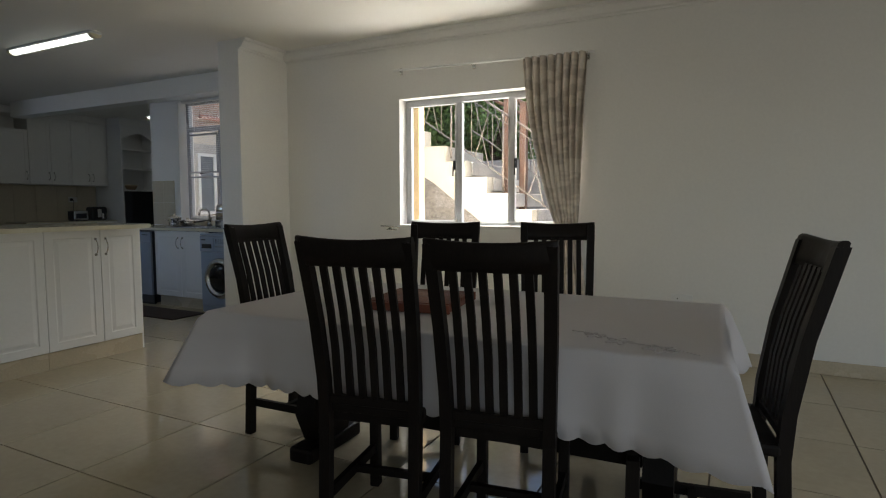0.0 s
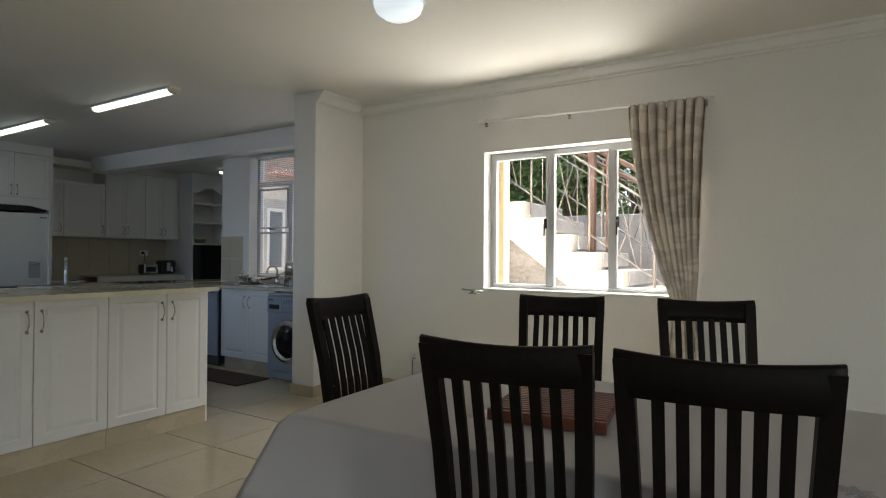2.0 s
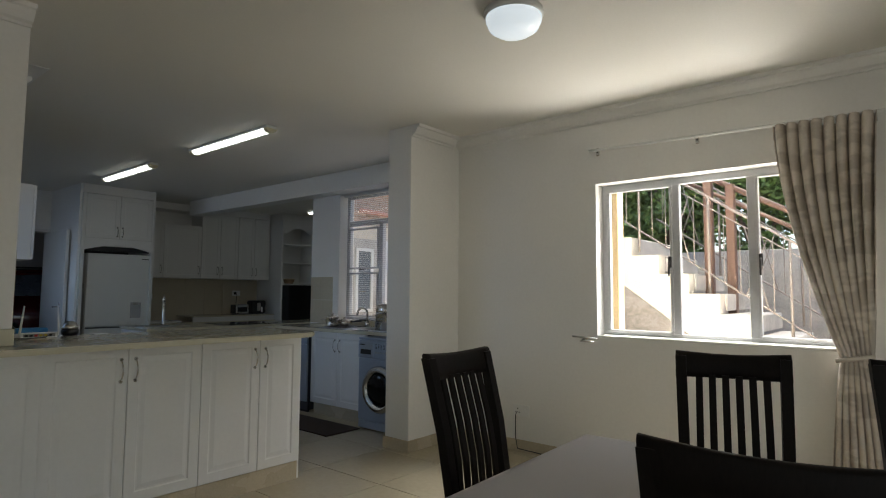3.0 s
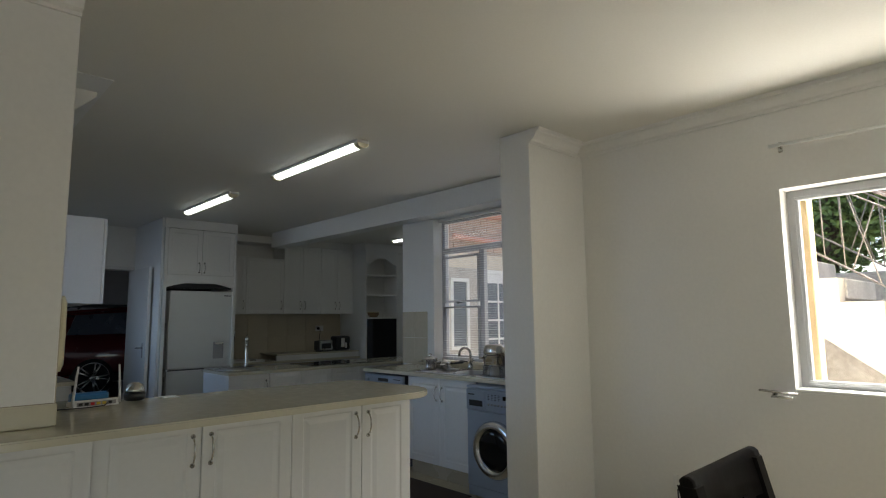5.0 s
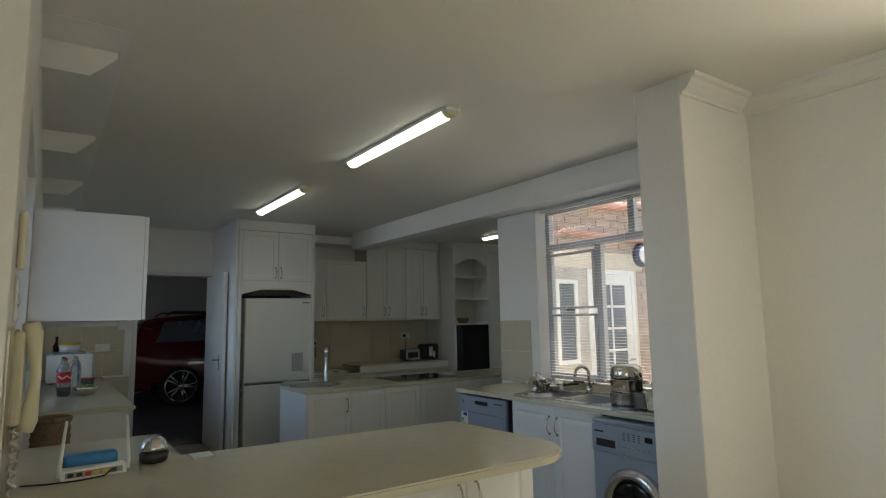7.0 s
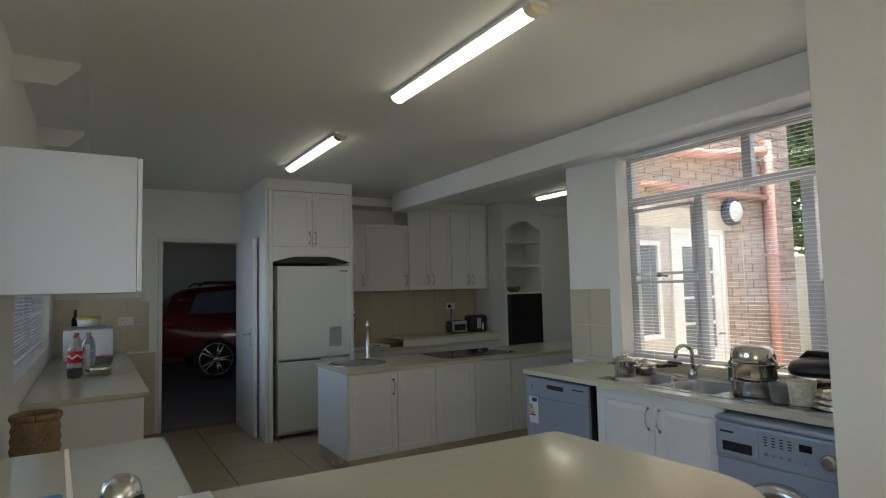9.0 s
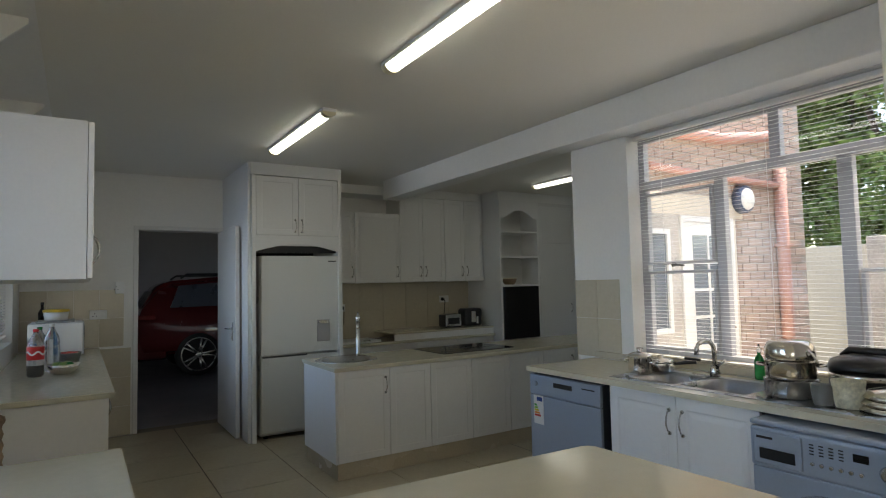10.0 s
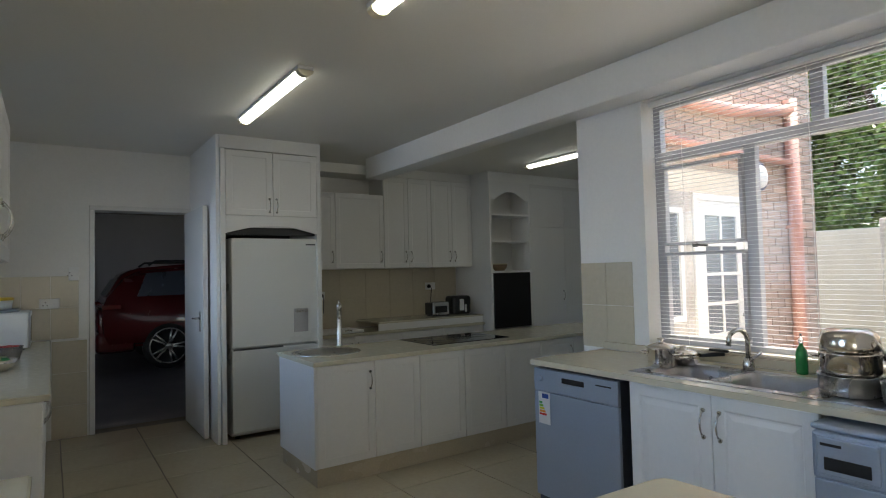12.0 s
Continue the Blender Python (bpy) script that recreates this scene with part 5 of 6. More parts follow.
for x0, x1 in ((0.15, 0.358), (0.382, 0.59)):
    for z0, z1 in ((0.88, 1.093), (1.117, 1.318), (1.342, 1.543), (1.567, 1.78)):
        part("pane", boxm(x0, x1, -0.012, -0.008, z0, z1), DOORGLASS, bdoor, "dark glass pane")
part("handle", tube(bmesh.new(), [(0.64, -0.022, 1.0), (0.64, -0.06, 1.0), (0.56, -0.065, 1.0)], 0.009, 8), CHROME, bdoor)
setting("trim_back_door_plaster", boxm(BX + 0.0005, BX + 0.012, KWY + 0.24, 7.98, 1.945, 2.12), PLASTER, "cream plaster band above the back door", "trim")
setting("trim_back_door_jamb", boxm(BX + 0.0005, BX + 0.012, 7.805, 7.86, -0.05, 1.944), PLASTER, "plaster band beside the back door", "trim")
setting("trim_window_surround", boxm(BX + 0.0005, BX + 0.012, KWY + 0.24, 7.058, -0.05, 1.944), STAIN, "pale weathered plaster between window and back door", "trim")
sw = thing("window_5", pose(BX + 0.012, 6.60, 1.0, 0, 0, 90), "small white framed window beside the back door", "window", kind="structure")
bm = bmesh.new()
for x0, x1, z0, z1 in ((0, 0.04, 0, 0.82), (0.26, 0.30, 0, 0.82), (0.04, 0.26, 0, 0.04), (0.04, 0.26, 0.78, 0.82)):
    box(bm, x0, x1, -0.03, -0.0005, z0, z1)
part("window_frame", bm, PLASTICW, sw)
part("pane", boxm(0.04, 0.26, -0.012, -0.006, 0.04, 0.78), DOORGLASS, sw)
setting("wall_brick_parapet", boxm(-7.96, BX, KWY + 0.22, 8.62, H + 0.151, 3.35), MORTAR, "upper brick wall above the back door", "wall")
dp = thing("downpipe", pose(-7.69, 8.53, 0), "pink painted downpipe on the brick wall corner", "downpipe")
part("pipe", tube(bmesh.new(), [(0, 0, -0.05), (0, 0, 2.85)], 0.055, 12), PINKPIPE, dp)
part("gutter_arm", tube(bmesh.new(), [(0, 0, 2.28), (0.0, -0.9, 2.275), (0.0, -1.9, 2.3)], 0.03, 10), PINKPIPE, dp)
part("gutter_arm", tube(bmesh.new(), [(0, 0, 2.75), (0.0, -0.9, 2.62), (0.0, -2.1, 2.58)], 0.05, 10), PINKPIPE, dp)
for z in (0.5, 1.7):
    part("clamp", boxm(-0.06, 0.062, -0.06, 0.06, z, z + 0.03, 0.004), PINKPIPE, dp)
bl = thing("bulkhead_light", pose(-7.745, 7.94, 2.115, 0, 0, 90), "round outdoor bulkhead light with a blue rim", "wall lamp")
part("rim", lathe(bmesh.new(), [(0.125, 0.0), (0.125, -0.05), (0.118, -0.07), (0.105, -0.07)], 32, 0, 0, 'y'), mat("blue_rim", (0.07, 0.09, 0.15), 0.4, var=0.1), bl)
part("glass", lathe(bmesh.new(), [(0.104, -0.055), (0.09, -0.085), (0.04, -0.10), (0.0001, -0.102)], 28, 0, 0, 'y'), PLASTICW, bl)


# ---- kitchen sink and things on the worktops ----
STEEL = mat("stainless_steel", (0.70, 0.66, 0.60), 0.14, metal=1.0, var=0.08, scale=5, fine=90, bump=0.04)
DULL = mat("aluminium_pot", (0.55, 0.55, 0.55), 0.25, metal=1.0, var=0.1, scale=5, fine=120, bump=0.06)
CLEAR = mat("clear_plastic", (0.85, 0.88, 0.88), 0.12, var=0.02, bump=0, trans=0.9)
GREEN = mat("green_liquid", (0.03, 0.30, 0.08), 0.15, var=0.05, bump=0, trans=0.4)
COLA = mat("dark_drink", (0.015, 0.006, 0.004), 0.1, var=0.1, bump=0)
RED = mat("red_plastic", (0.55, 0.02, 0.02), 0.35, var=0.05)
BLUE = mat("blue_plastic", (0.03, 0.20, 0.45), 0.4, var=0.05)
YELLOW = mat("yellow_plastic", (0.65, 0.45, 0.04), 0.4, var=0.05)
WICKER = mat("wicker", (0.24, 0.16, 0.09), 0.8, var=0.5, scale=14, fine=90, bump=0.6, dist=0.006)
RUG = mat("dark_brown_mat", (0.05, 0.032, 0.024), 0.95, var=0.35, scale=10, fine=160, bump=0.6, dist=0.004)

sk = thing("double_sink", pose(0, 0, CT), "stainless double bowl sink with drainer in the worktop", "sink")
bm = bmesh.new()
for x0, x1, y0, y1 in ((-7.15, -5.80, 5.51, 5.56), (-7.15, -5.80, 5.90, 5.95), (-7.15, -7.09, 5.56, 5.90), (-6.76, -6.73, 5.56, 5.90), (-6.39, -5.80, 5.56, 5.90)):
    box(bm, x0, x1, y0, y1, 0.0005, 0.004)
SINKM = mat("sink_steel", (0.36, 0.36, 0.37), 0.28, metal=1.0, var=0.08, scale=4, fine=120, bump=0.03)
part("rim", bm, SINKM, sk)
for a, b in ((-7.09, -6.76), (-6.73, -6.39)):
    bm = bmesh.new()
    rings = []
    for inset, z in ((0.0, 0.003), (0.012, -0.02), (0.02, -0.12), (0.05, -0.15), (0.14, -0.155)):
        ring = []
        r = 0.05
        for cx, cy, st_ in ((b - inset - r, 5.90 - inset - r, 0), (a + inset + r, 5.90 - inset - r, 90), (a + inset + r, 5.56 + inset + r, 180), (b - inset - r, 5.56 + inset + r, 270)):
            for k in range(5):
                ang = radians(st_ + 90 * k / 4)
                ring.append(bm.verts.new((cx + r * math.cos(ang) if b - a - 2 * inset > 2 * r else (a + b) / 2 + 0.02 * math.cos(ang), cy + r * math.sin(ang), z)))
        rings.append(ring)
    for q, w_ in zip(rings, rings[1:]):
        for k in range(20):
            f = bm.faces.new((q[k], q[(k + 1) % 20], w_[(k + 1) % 20], w_[k]))
            f.smooth = True
    bm.faces.new(rings[-1])
    part("bowl", bm, SINKM, sk)
tap(pose(-6.77, 5.93, CT + 0.004, 0, 0, -15), 0.20, 0.12, "chrome swan-neck mixer tap behind the double sink")


def pot(at, r, h, label, lid=False, m=STEEL, lug=True, name="cooking_pot"):
    t_ = thing(name, at, label, "pot")
    part("body", lathe(bmesh.new(), [(r * 0.93, 0), (r * 0.98, 0.008), (r, 0.03), (r, h - 0.004), (r + 0.005, h), (r - 0.004, h), (r - 0.008, h - 0.01), (r - 0.008, 0.012)], 36), m, t_)
    if lug:
        for sx in (-1, 1):
            part("handle", tube(bmesh.new(), [(sx * (r - 0.002), -0.035, h * 0.72), (sx * (r + 0.032), -0.03, h * 0.75), (sx * (r + 0.036), 0, h * 0.76), (sx * (r + 0.032), 0.03, h * 0.75), (sx * (r - 0.002), 0.035, h * 0.72)], 0.0065, 8), m, t_)
    if lid:
        part("lid", lathe(bmesh.new(), [(r + 0.006, h + 0.001), (r + 0.004, h + 0.008), (r * 0.7, h + 0.022), (r * 0.2, h + 0.03), (0.012, h + 0.032), (0.02, h + 0.05), (0.0001, h + 0.055)], 30), m, t_)
    return t_


pot(pose(-6.25, 5.70, CT + 0.005, 0, 0, 20) @ Matrix.Diagonal((0.9, 0.9, 0.84, 1)), 0.122, 0.092, "wide dull aluminium pan at the bottom of a stack", m=DULL, lug=False)
pot(pose(-6.25, 5.70, CT + 0.085, 0, 0, 35) @ Matrix.Diagonal((0.9, 0.9, 0.84, 1)), 0.115, 0.098, "shiny steel cooking pot in the middle of a stack")
up = thing("cooking_pot", pose(-6.25, 5.70, CT + 0.173, 0, 0, -10) @ Matrix.Diagonal((0.9, 0.9, 0.84, 1)), "rounded steel pot upturned on top of the stack", "pot")
part("body", lathe(bmesh.new(), [(0.106, 0.0), (0.112, 0.004), (0.114, 0.03), (0.11, 0.065), (0.1, 0.088), (0.08, 0.1), (0.0001, 0.103)], 36), STEEL, up)
part("handle", tube(bmesh.new(), [(0.108, -0.02, 0.06), (0.133, -0.02, 0.04), (0.14, 0.0, 0.0), (0.13, 0.02, -0.03)], 0.006, 8), STEEL, up)
pot(pose(-7.12, 5.74, CT + 0.001, 0, 0, 15), 0.068, 0.095, "small steel saucepan with two handles by the sink", lid=True)
pan = thing("frying_pan", pose(-7.10, 5.90, CT + 0.001, 0, 0, 25), "small dark pan with a lid behind the saucepan", "pan")
part("body", lathe(bmesh.new(), [(0.07, 0), (0.09, 0.05), (0.088, 0.052), (0.07, 0.006)], 28), STEEL, pan)
part("lid", lathe(bmesh.new(), [(0.092, 0.053), (0.06, 0.07), (0.015, 0.078), (0.018, 0.092), (0.0001, 0.095)], 28), STEEL, pan)
part("handle", tube(bmesh.new(), [(0.085, 0, 0.045), (0.14, 0, 0.055), (0.2, 0, 0.06)], [0.008, 0.011, 0.010], 8), BLACK, pan)
kn = thing("knife", pose(-6.97, 6.02, 0.936, 0, 0, -3), "black-handled knife lying on the window sill", "knife")
part("handle", boxm(-0.09, 0.02, 0.04, 0.06, 0.0, 0.014, 0.004), BLACK, kn)
part("blade", boxm(0.021, 0.15, 0.042, 0.058, 0.004, 0.006), STEEL, kn)

pc = thing("pressure_cooker", pose(-6.02, 5.90, CT + 0.005), "black electric pressure cooker with a domed lid", "cooker")
part("body", lathe(bmesh.new(), [(0.13, 0), (0.145, 0.01), (0.15, 0.05), (0.15, 0.11), (0.145, 0.12)], 36), BLACK, pc)
part("band", lathe(bmesh.new(), [(0.151, 0.085), (0.153, 0.09), (0.153, 0.105), (0.151, 0.11)], 36), STEEL, pc)
part("lid", lathe(bmesh.new(), [(0.152, 0.121), (0.155, 0.135), (0.14, 0.165), (0.09, 0.185), (0.0001, 0.19)], 36), BLACK, pc)
part("lid_handle", tube(bmesh.new(), [(-0.10, 0, 0.175), (-0.07, 0, 0.205), (0.07, 0, 0.205), (0.10, 0, 0.175)], 0.016, 8), BLACK, pc)


def cup(at, r, h, m, label, name="cup"):
    t_ = thing(name, at, label, "cup")
    part("body", lathe(bmesh.new(), [(r * 0.75, 0), (r * 0.8, 0.005), (r, h), (r - 0.003, h), (r * 0.77, 0.008)], 22), m, t_)
    return t_


cup(pose(-6.075, 5.60, CT + 0.005), 0.045, 0.085, CLEAR, "upturned clear plastic tumbler on the drainer", "tumbler")
mg = cup(pose(-5.99, 5.63, CT + 0.005), 0.062, 0.11, mat("patterned_cup", (0.66, 0.62, 0.45), 0.3, var=0.35, scale=18), "cream patterned bowl standing on the drainer")
ds = thing("dish_stack", pose(-5.84, 5.70, CT + 0.005), "steel dish lids stacked on the drainer", "dish")
for k in range(3):
    part("dish", lathe(bmesh.new(), [(0.14 - 0.008 * k, 0.025 * k), (0.145 - 0.008 * k, 0.006 + 0.025 * k), (0.10, 0.03 + 0.025 * k), (0.03, 0.045 + 0.025 * k), (0.0001, 0.046 + 0.025 * k)], 32), STEEL, ds)
part("knob", lathe(bmesh.new(), [(0.012, 0.09), (0.018, 0.105), (0.0001, 0.118)], 14), BLACK, ds)
sb = thing("soap_bottle", pose(-6.56, 6.00, CT + 0.005) @ Matrix.Scale(0.75, 4), "green dish soap in a clear bottle by the tap", "bottle")
part("bottle", lathe(bmesh.new(), [(0.030, 0), (0.034, 0.01), (0.034, 0.12), (0.028, 0.15), (0.012, 0.175), (0.012, 0.19)], 20), GREEN, sb)
part("cap", lathe(bmesh.new(), [(0.014, 0.191), (0.014, 0.215), (0.006, 0.225), (0.006, 0.25), (0.0001, 0.251)], 14), CLEAR, sb)

solid("floor_mat", boxm(-7.40, -6.20, 4.95, 5.34, 0.001, 0.012, 0.004), RUG, "dark brown mat on the tiles before the sink", "mat")


# ---- back worktop ----
RZ = CB + 0.097
to = thing("toaster", pose(-11.12, 7.02, RZ, 0, 0, 90), "small silver and black two-slot toaster", "toaster")
part("body", boxm(-0.12, 0.12, -0.08, 0.08, 0.012, 0.165, 0.018, 3), DULL, to)
part("front_panel", boxm(-0.085, 0.085, -0.086, -0.079, 0.04, 0.12, 0.003), BLACK, to)
part("base", boxm(-0.115, 0.115, -0.075, 0.075, 0.0, 0.0115, 0.003), BLACK, to)
for y in (-0.03, 0.03):
    part("slot", boxm(-0.09, 0.09, y - 0.012, y + 0.012, 0.1655, 0.168), BLACK, to)
part("side_cover", boxm(-0.135, -0.121, -0.075, 0.075, 0.015, 0.16, 0.005), BLACK, to)
to2 = thing("coffee_maker", pose(-11.14, 7.34, RZ, 0, 0, 90), "black and steel kitchen appliance with a rounded top", "appliance")
part("body", boxm(-0.14, 0.14, -0.10, 0.10, 0.0, 0.23, 0.04, 4), BLACK, to2)
part("steel_panel", boxm(-0.05, 0.02, -0.108, -0.10, 0.05, 0.19, 0.003), STEEL, to2)
part("white_switch", boxm(0.03, 0.06, -0.108, -0.10, 0.03, 0.12, 0.003), PLASTICW, to2)
part("lever", boxm(0.10, 0.115, -0.115, -0.10, 0.06, 0.12, 0.003), STEEL, to2)
ty = thing("serving_tray", pose(-11.0, 5.66, CB + 0.001, 0, 0, 90), "white serving tray on the back worktop", "tray")
part("board", boxm(-0.35, 0.25, -0.12, 0.25, 0.0, 0.03, 0.008), PLASTICW, ty)
part("handle", tube(bmesh.new(), [(0.02, -0.13, 0.03), (0.06, -0.14, 0.035), (0.1, -0.13, 0.03)], 0.008), CHROME, ty)


def socket(at, label="white double wall socket", plugs=(), w=0.15, h=0.09):
    s_ = thing("wall_socket", at, label, "socket")
    part("plate", boxm(-w / 2, w / 2, -0.010, -0.0005, -h / 2, h / 2, 0.004, 2), PLASTICW, s_)
    for dx, dz in ((-0.03, 0.012), (-0.045, -0.015), (-0.015, -0.015)):
        part("pin_hole", lathe(bmesh.new(), [(0.005, -0.0098), (0.005, -0.0105), (0.0001, -0.0106)], 8, dx, dz, 'y'), BLACK, s_)
    part("switch", boxm(0.03, 0.05, -0.014, -0.010, -0.015, 0.015, 0.002), PLASTICW, s_)
    for x in plugs:
        pl = part("plug", lathe(bmesh.new(), [(0.024, -0.011), (0.024, -0.03), (0.014, -0.05), (0.008, -0.06)], 14, x, 0.0, 'y'), BLACK, s_)
        part("lead", tube(bmesh.new(), [(x, -0.058, 0), (x + 0.004, -0.075, -0.03), (x + 0.01, -0.05, -0.12), (x + 0.02, -0.02, -0.2)], 0.0045, 6), BLACK, pl)
    return s_


socket(pose(XB + 0.017, 7.12, 1.22, 0, 0, 90), "white double wall socket with a black plug", plugs=(-0.03,))
socket(pose(XB + 0.017, 5.62, 1.16, 0, 0, 90), "white double wall socket with two black plugs", plugs=(-0.04, 0.03))
socket(pose(XB + 0.012, 3.12, 1.20, 0, 0, 90), "white wall socket above the side worktop")
socket(pose(XB + 0.012, 3.30, 1.46, 0, 0, 90), "white light switch beside the garage door", w=0.08, h=0.12)
socket(pose(-1.64, DWY, 0.43), "white double wall socket low on the dining wall")
sp = socket(pose(-4.69, DWY, 0.32), "white double wall socket with a white plug and cable")
part("cable", tube(bmesh.new(), [(-0.03, -0.012, -0.01), (-0.03, -0.04, -0.03), (-0.025, -0.05, -0.2), (0.0, -0.06, -0.285), (0.3, -0.07, -0.290), (0.55, -0.06, -0.290)], 0.004, 6), BLACK, sp)

bk = thing("shelf_basket", pose(-10.9, 7.83, 1.393), "small brown trinket bowl on the open shelf", "bowl")
part("bowl", lathe(bmesh.new(), [(0.06, 0), (0.09, 0.04), (0.10, 0.08), (0.092, 0.08), (0.05, 0.01)], 24), WICKER, bk)
part("rim", lathe(bmesh.new(), [(0.1, 0.078), (0.106, 0.084), (0.1, 0.09), (0.094, 0.084)], 24), CREAMP, bk)


# ---- side worktop ----
mw = thing("microwave_oven", pose(-10.72, 3.00, CT + 0.001, 0, 0, 180), "white microwave oven on the side worktop", "microwave")
part("body", boxm(0.0, 0.48, 0.012, 0.40, 0.012, 0.285, 0.008, 2), PLASTICW, mw)
part("door", boxm(0.12, 0.475, 0.0, 0.0115, 0.015, 0.28, 0.004), PLASTICW, mw)
part("window", boxm(0.16, 0.43, -0.003, 0.001, 0.05, 0.25, 0.002), BLACKGLASS, mw)
part("control_panel", boxm(0.005, 0.115, 0.0, 0.0115, 0.015, 0.28, 0.004), mat("panel_grey", (0.45, 0.46, 0.47), 0.4, var=0.04), mw)
for x in (0.05, 0.43):
    for y in (0.05, 0.35):
        part("foot", boxm(x - 0.015, x + 0.015, y - 0.015, y + 0.015, 0.0, 0.0118), BLACK, mw)
tb1 = thing("food_tub", pose(-10.95, 2.79, CT + 0.2865), "white tub with a yellow lid on the microwave", "tub")
part("grey_tray", boxm(-0.2, 0.16, -0.14, 0.14, 0.0, 0.02, 0.006), mat("tray_grey", (0.25, 0.26, 0.25), 0.5, var=0.1), tb1)
part("tub", lathe(bmesh.new(), [(0.085, 0.021), (0.095, 0.09), (0.092, 0.09), (0.08, 0.025)], 24), PLASTICW, tb1)
part("lid", lathe(bmesh.new(), [(0.1, 0.0905), (0.102, 0.108), (0.09, 0.114), (0.0001, 0.114)], 24), YELLOW, tb1)
db = thing("sauce_bottle", pose(-11.15, 2.68, CT + 0.2865), "dark sauce bottle on the microwave", "bottle")
part("bottle", lathe(bmesh.new(), [(0.03, 0), (0.032, 0.08), (0.012, 0.12), (0.012, 0.15)], 16), COLA, db)
part("cap", lathe(bmesh.new(), [(0.014, 0.1505), (0.014, 0.175), (0.0001, 0.176)], 12), BLACK, db)


def drink(at, label, liquid, fill, sleeve, capm, h=0.31, r=0.048):
    b = thing("drink_bottle", at, label, "bottle", "bottles on the side worktop")
    part("bottle", lathe(bmesh.new(), [(r * 0.8, 0), (r, 0.012), (r, h * 0.5), (r * 0.94, h * 0.56), (r, h * 0.62), (r * 0.85, h * 0.74), (0.016, h * 0.9), (0.014, h * 0.94)], 24), CLEAR, b)
    if liquid:
        part("drink", lathe(bmesh.new(), [(r * 0.78, 0.004), (r - 0.003, 0.014), (r - 0.003, h * fill), (0.0001, h * fill + 0.001)], 20), liquid, b)
    if sleeve:
        sl = part("label_band", lathe(bmesh.new(), [(r + 0.001, h * 0.36), (r + 0.0015, h * 0.37), (r + 0.0015, h * 0.62), (r + 0.001, h * 0.63)], 24), sleeve, b, "plain coloured paper band")
        part("white_swash", tube(bmesh.new(), [((r + 0.002) * math.cos(a), (r + 0.002) * math.sin(a), h * (0.5 + 0.035 * math.sin(a * 5))) for a in [-1.1 + 0.2 * k for k in range(15)]], 0.006, 5), PLASTICW, sl)
    part("cap", lathe(bmesh.new(), [(0.017, h * 0.9405), (0.017, h), (0.0001, h + 0.001)], 14), capm, b)
    return b


drink(pose(-9.5, 2.72, CT + 0.001), "cola bottle with a red label, a quarter full", COLA, 0.24, RED, RED)
drink(pose(-9.72, 2.80, CT + 0.001), "empty clear plastic water bottle", None, 0, None, PLASTICW, h=0.33)
drink(pose(-9.95, 2.72, CT + 0.001), "clear plastic bottle with a green cap", None, 0, BLUE, GREEN, h=0.30)
bw = thing("steel_bowl", pose(-9.55, 2.87, CT + 0.001), "small steel bowl with vegetables", "bowl")
part("bowl", lathe(bmesh.new(), [(0.05, 0), (0.085, 0.03), (0.1, 0.065), (0.096, 0.065), (0.05, 0.006)], 28), STEEL, bw)
for k in range(5):
    part("vegetable", lathe(bmesh.new(), [(0.008, 0.03), (0.026, 0.045), (0.028, 0.06), (0.015, 0.078)], 10, 0.04 * math.cos(k * 1.25), 0.04 * math.sin(k * 1.25)), GREEN if k % 2 else LEAF, bw)
tu = thing("plastic_tub", pose(-10.1, 2.90, CT + 0.001), "clear tub of red tomatoes with a loose red lid", "tub")
part("tub", lathe(bmesh.new(), [(0.06, 0), (0.08, 0.09), (0.077, 0.09), (0.057, 0.006)], 20), CLEAR, tu)
for k in range(6):
    part("tomato", lathe(bmesh.new(), [(0.006, 0.05), (0.022, 0.06), (0.025, 0.078), (0.015, 0.094)], 10, 0.042 * math.cos(k * 1.05), 0.042 * math.sin(k * 1.05)), RED, tu)
bkt = thing("wicker_basket", pose(-7.68, 2.62, 0) @ Matrix.Diagonal((0.8, 0.8, 1, 1)), "tall brown striped wicker basket on the floor between worktops", "basket")
bm = bmesh.new()
prof = []
for k in range(44):
    prof.append((0.09 + 0.025 * math.sin(math.pi * k / 60) + (0.008 if k % 2 else 0.0), 0.93 * k / 43))
lathe(bm, prof, 28)
part("body", bm, WICKER, bkt)
part("rim", tube(bmesh.new(), [(0.11 * math.cos(2 * math.pi * k / 28), 0.11 * math.sin(2 * math.pi * k / 28), 0.94) for k in range(29)], 0.016, 8), WICKER, bkt)


# ---- router, phone and bits at the peninsula ----
rt = thing("wifi_router", pose(-5.92, 2.705, PZ + 0.001, 0, 0, 94) @ Matrix.Scale(0.76, 4), "white router with two antennas and blinking ports", "router")
bm = prism(bmesh.new(), [(-0.05, 0.0), (-0.05, 0.036), (-0.035, 0.04), (0.085, 0.024), (0.09, 0.0)], 'x', -0.115, 0.115)
part("body", bm, PLASTICW, rt)
part("port_strip", boxm(-0.10, 0.10, -0.0525, -0.0495, 0.008, 0.03, 0.001), mat("port_grey", (0.30, 0.30, 0.30), 0.5, var=0.1), rt)
for k in range(6):
    part("port", boxm(-0.092 + 0.03 * k, -0.072 + 0.03 * k, -0.054, -0.052, 0.011, 0.026), BLACK if k < 2 else RED if k == 2 else YELLOW if k < 5 else BLACK, rt)
for sx in (-1, 1):
    part("antenna", tube(bmesh.new(), [(sx * 0.118, -0.045, 0.015), (sx * 0.12, -0.05, 0.05), (sx * 0.105, -0.06, 0.23)], [0.009, 0.008, 0.005], 8), PLASTICW, rt)
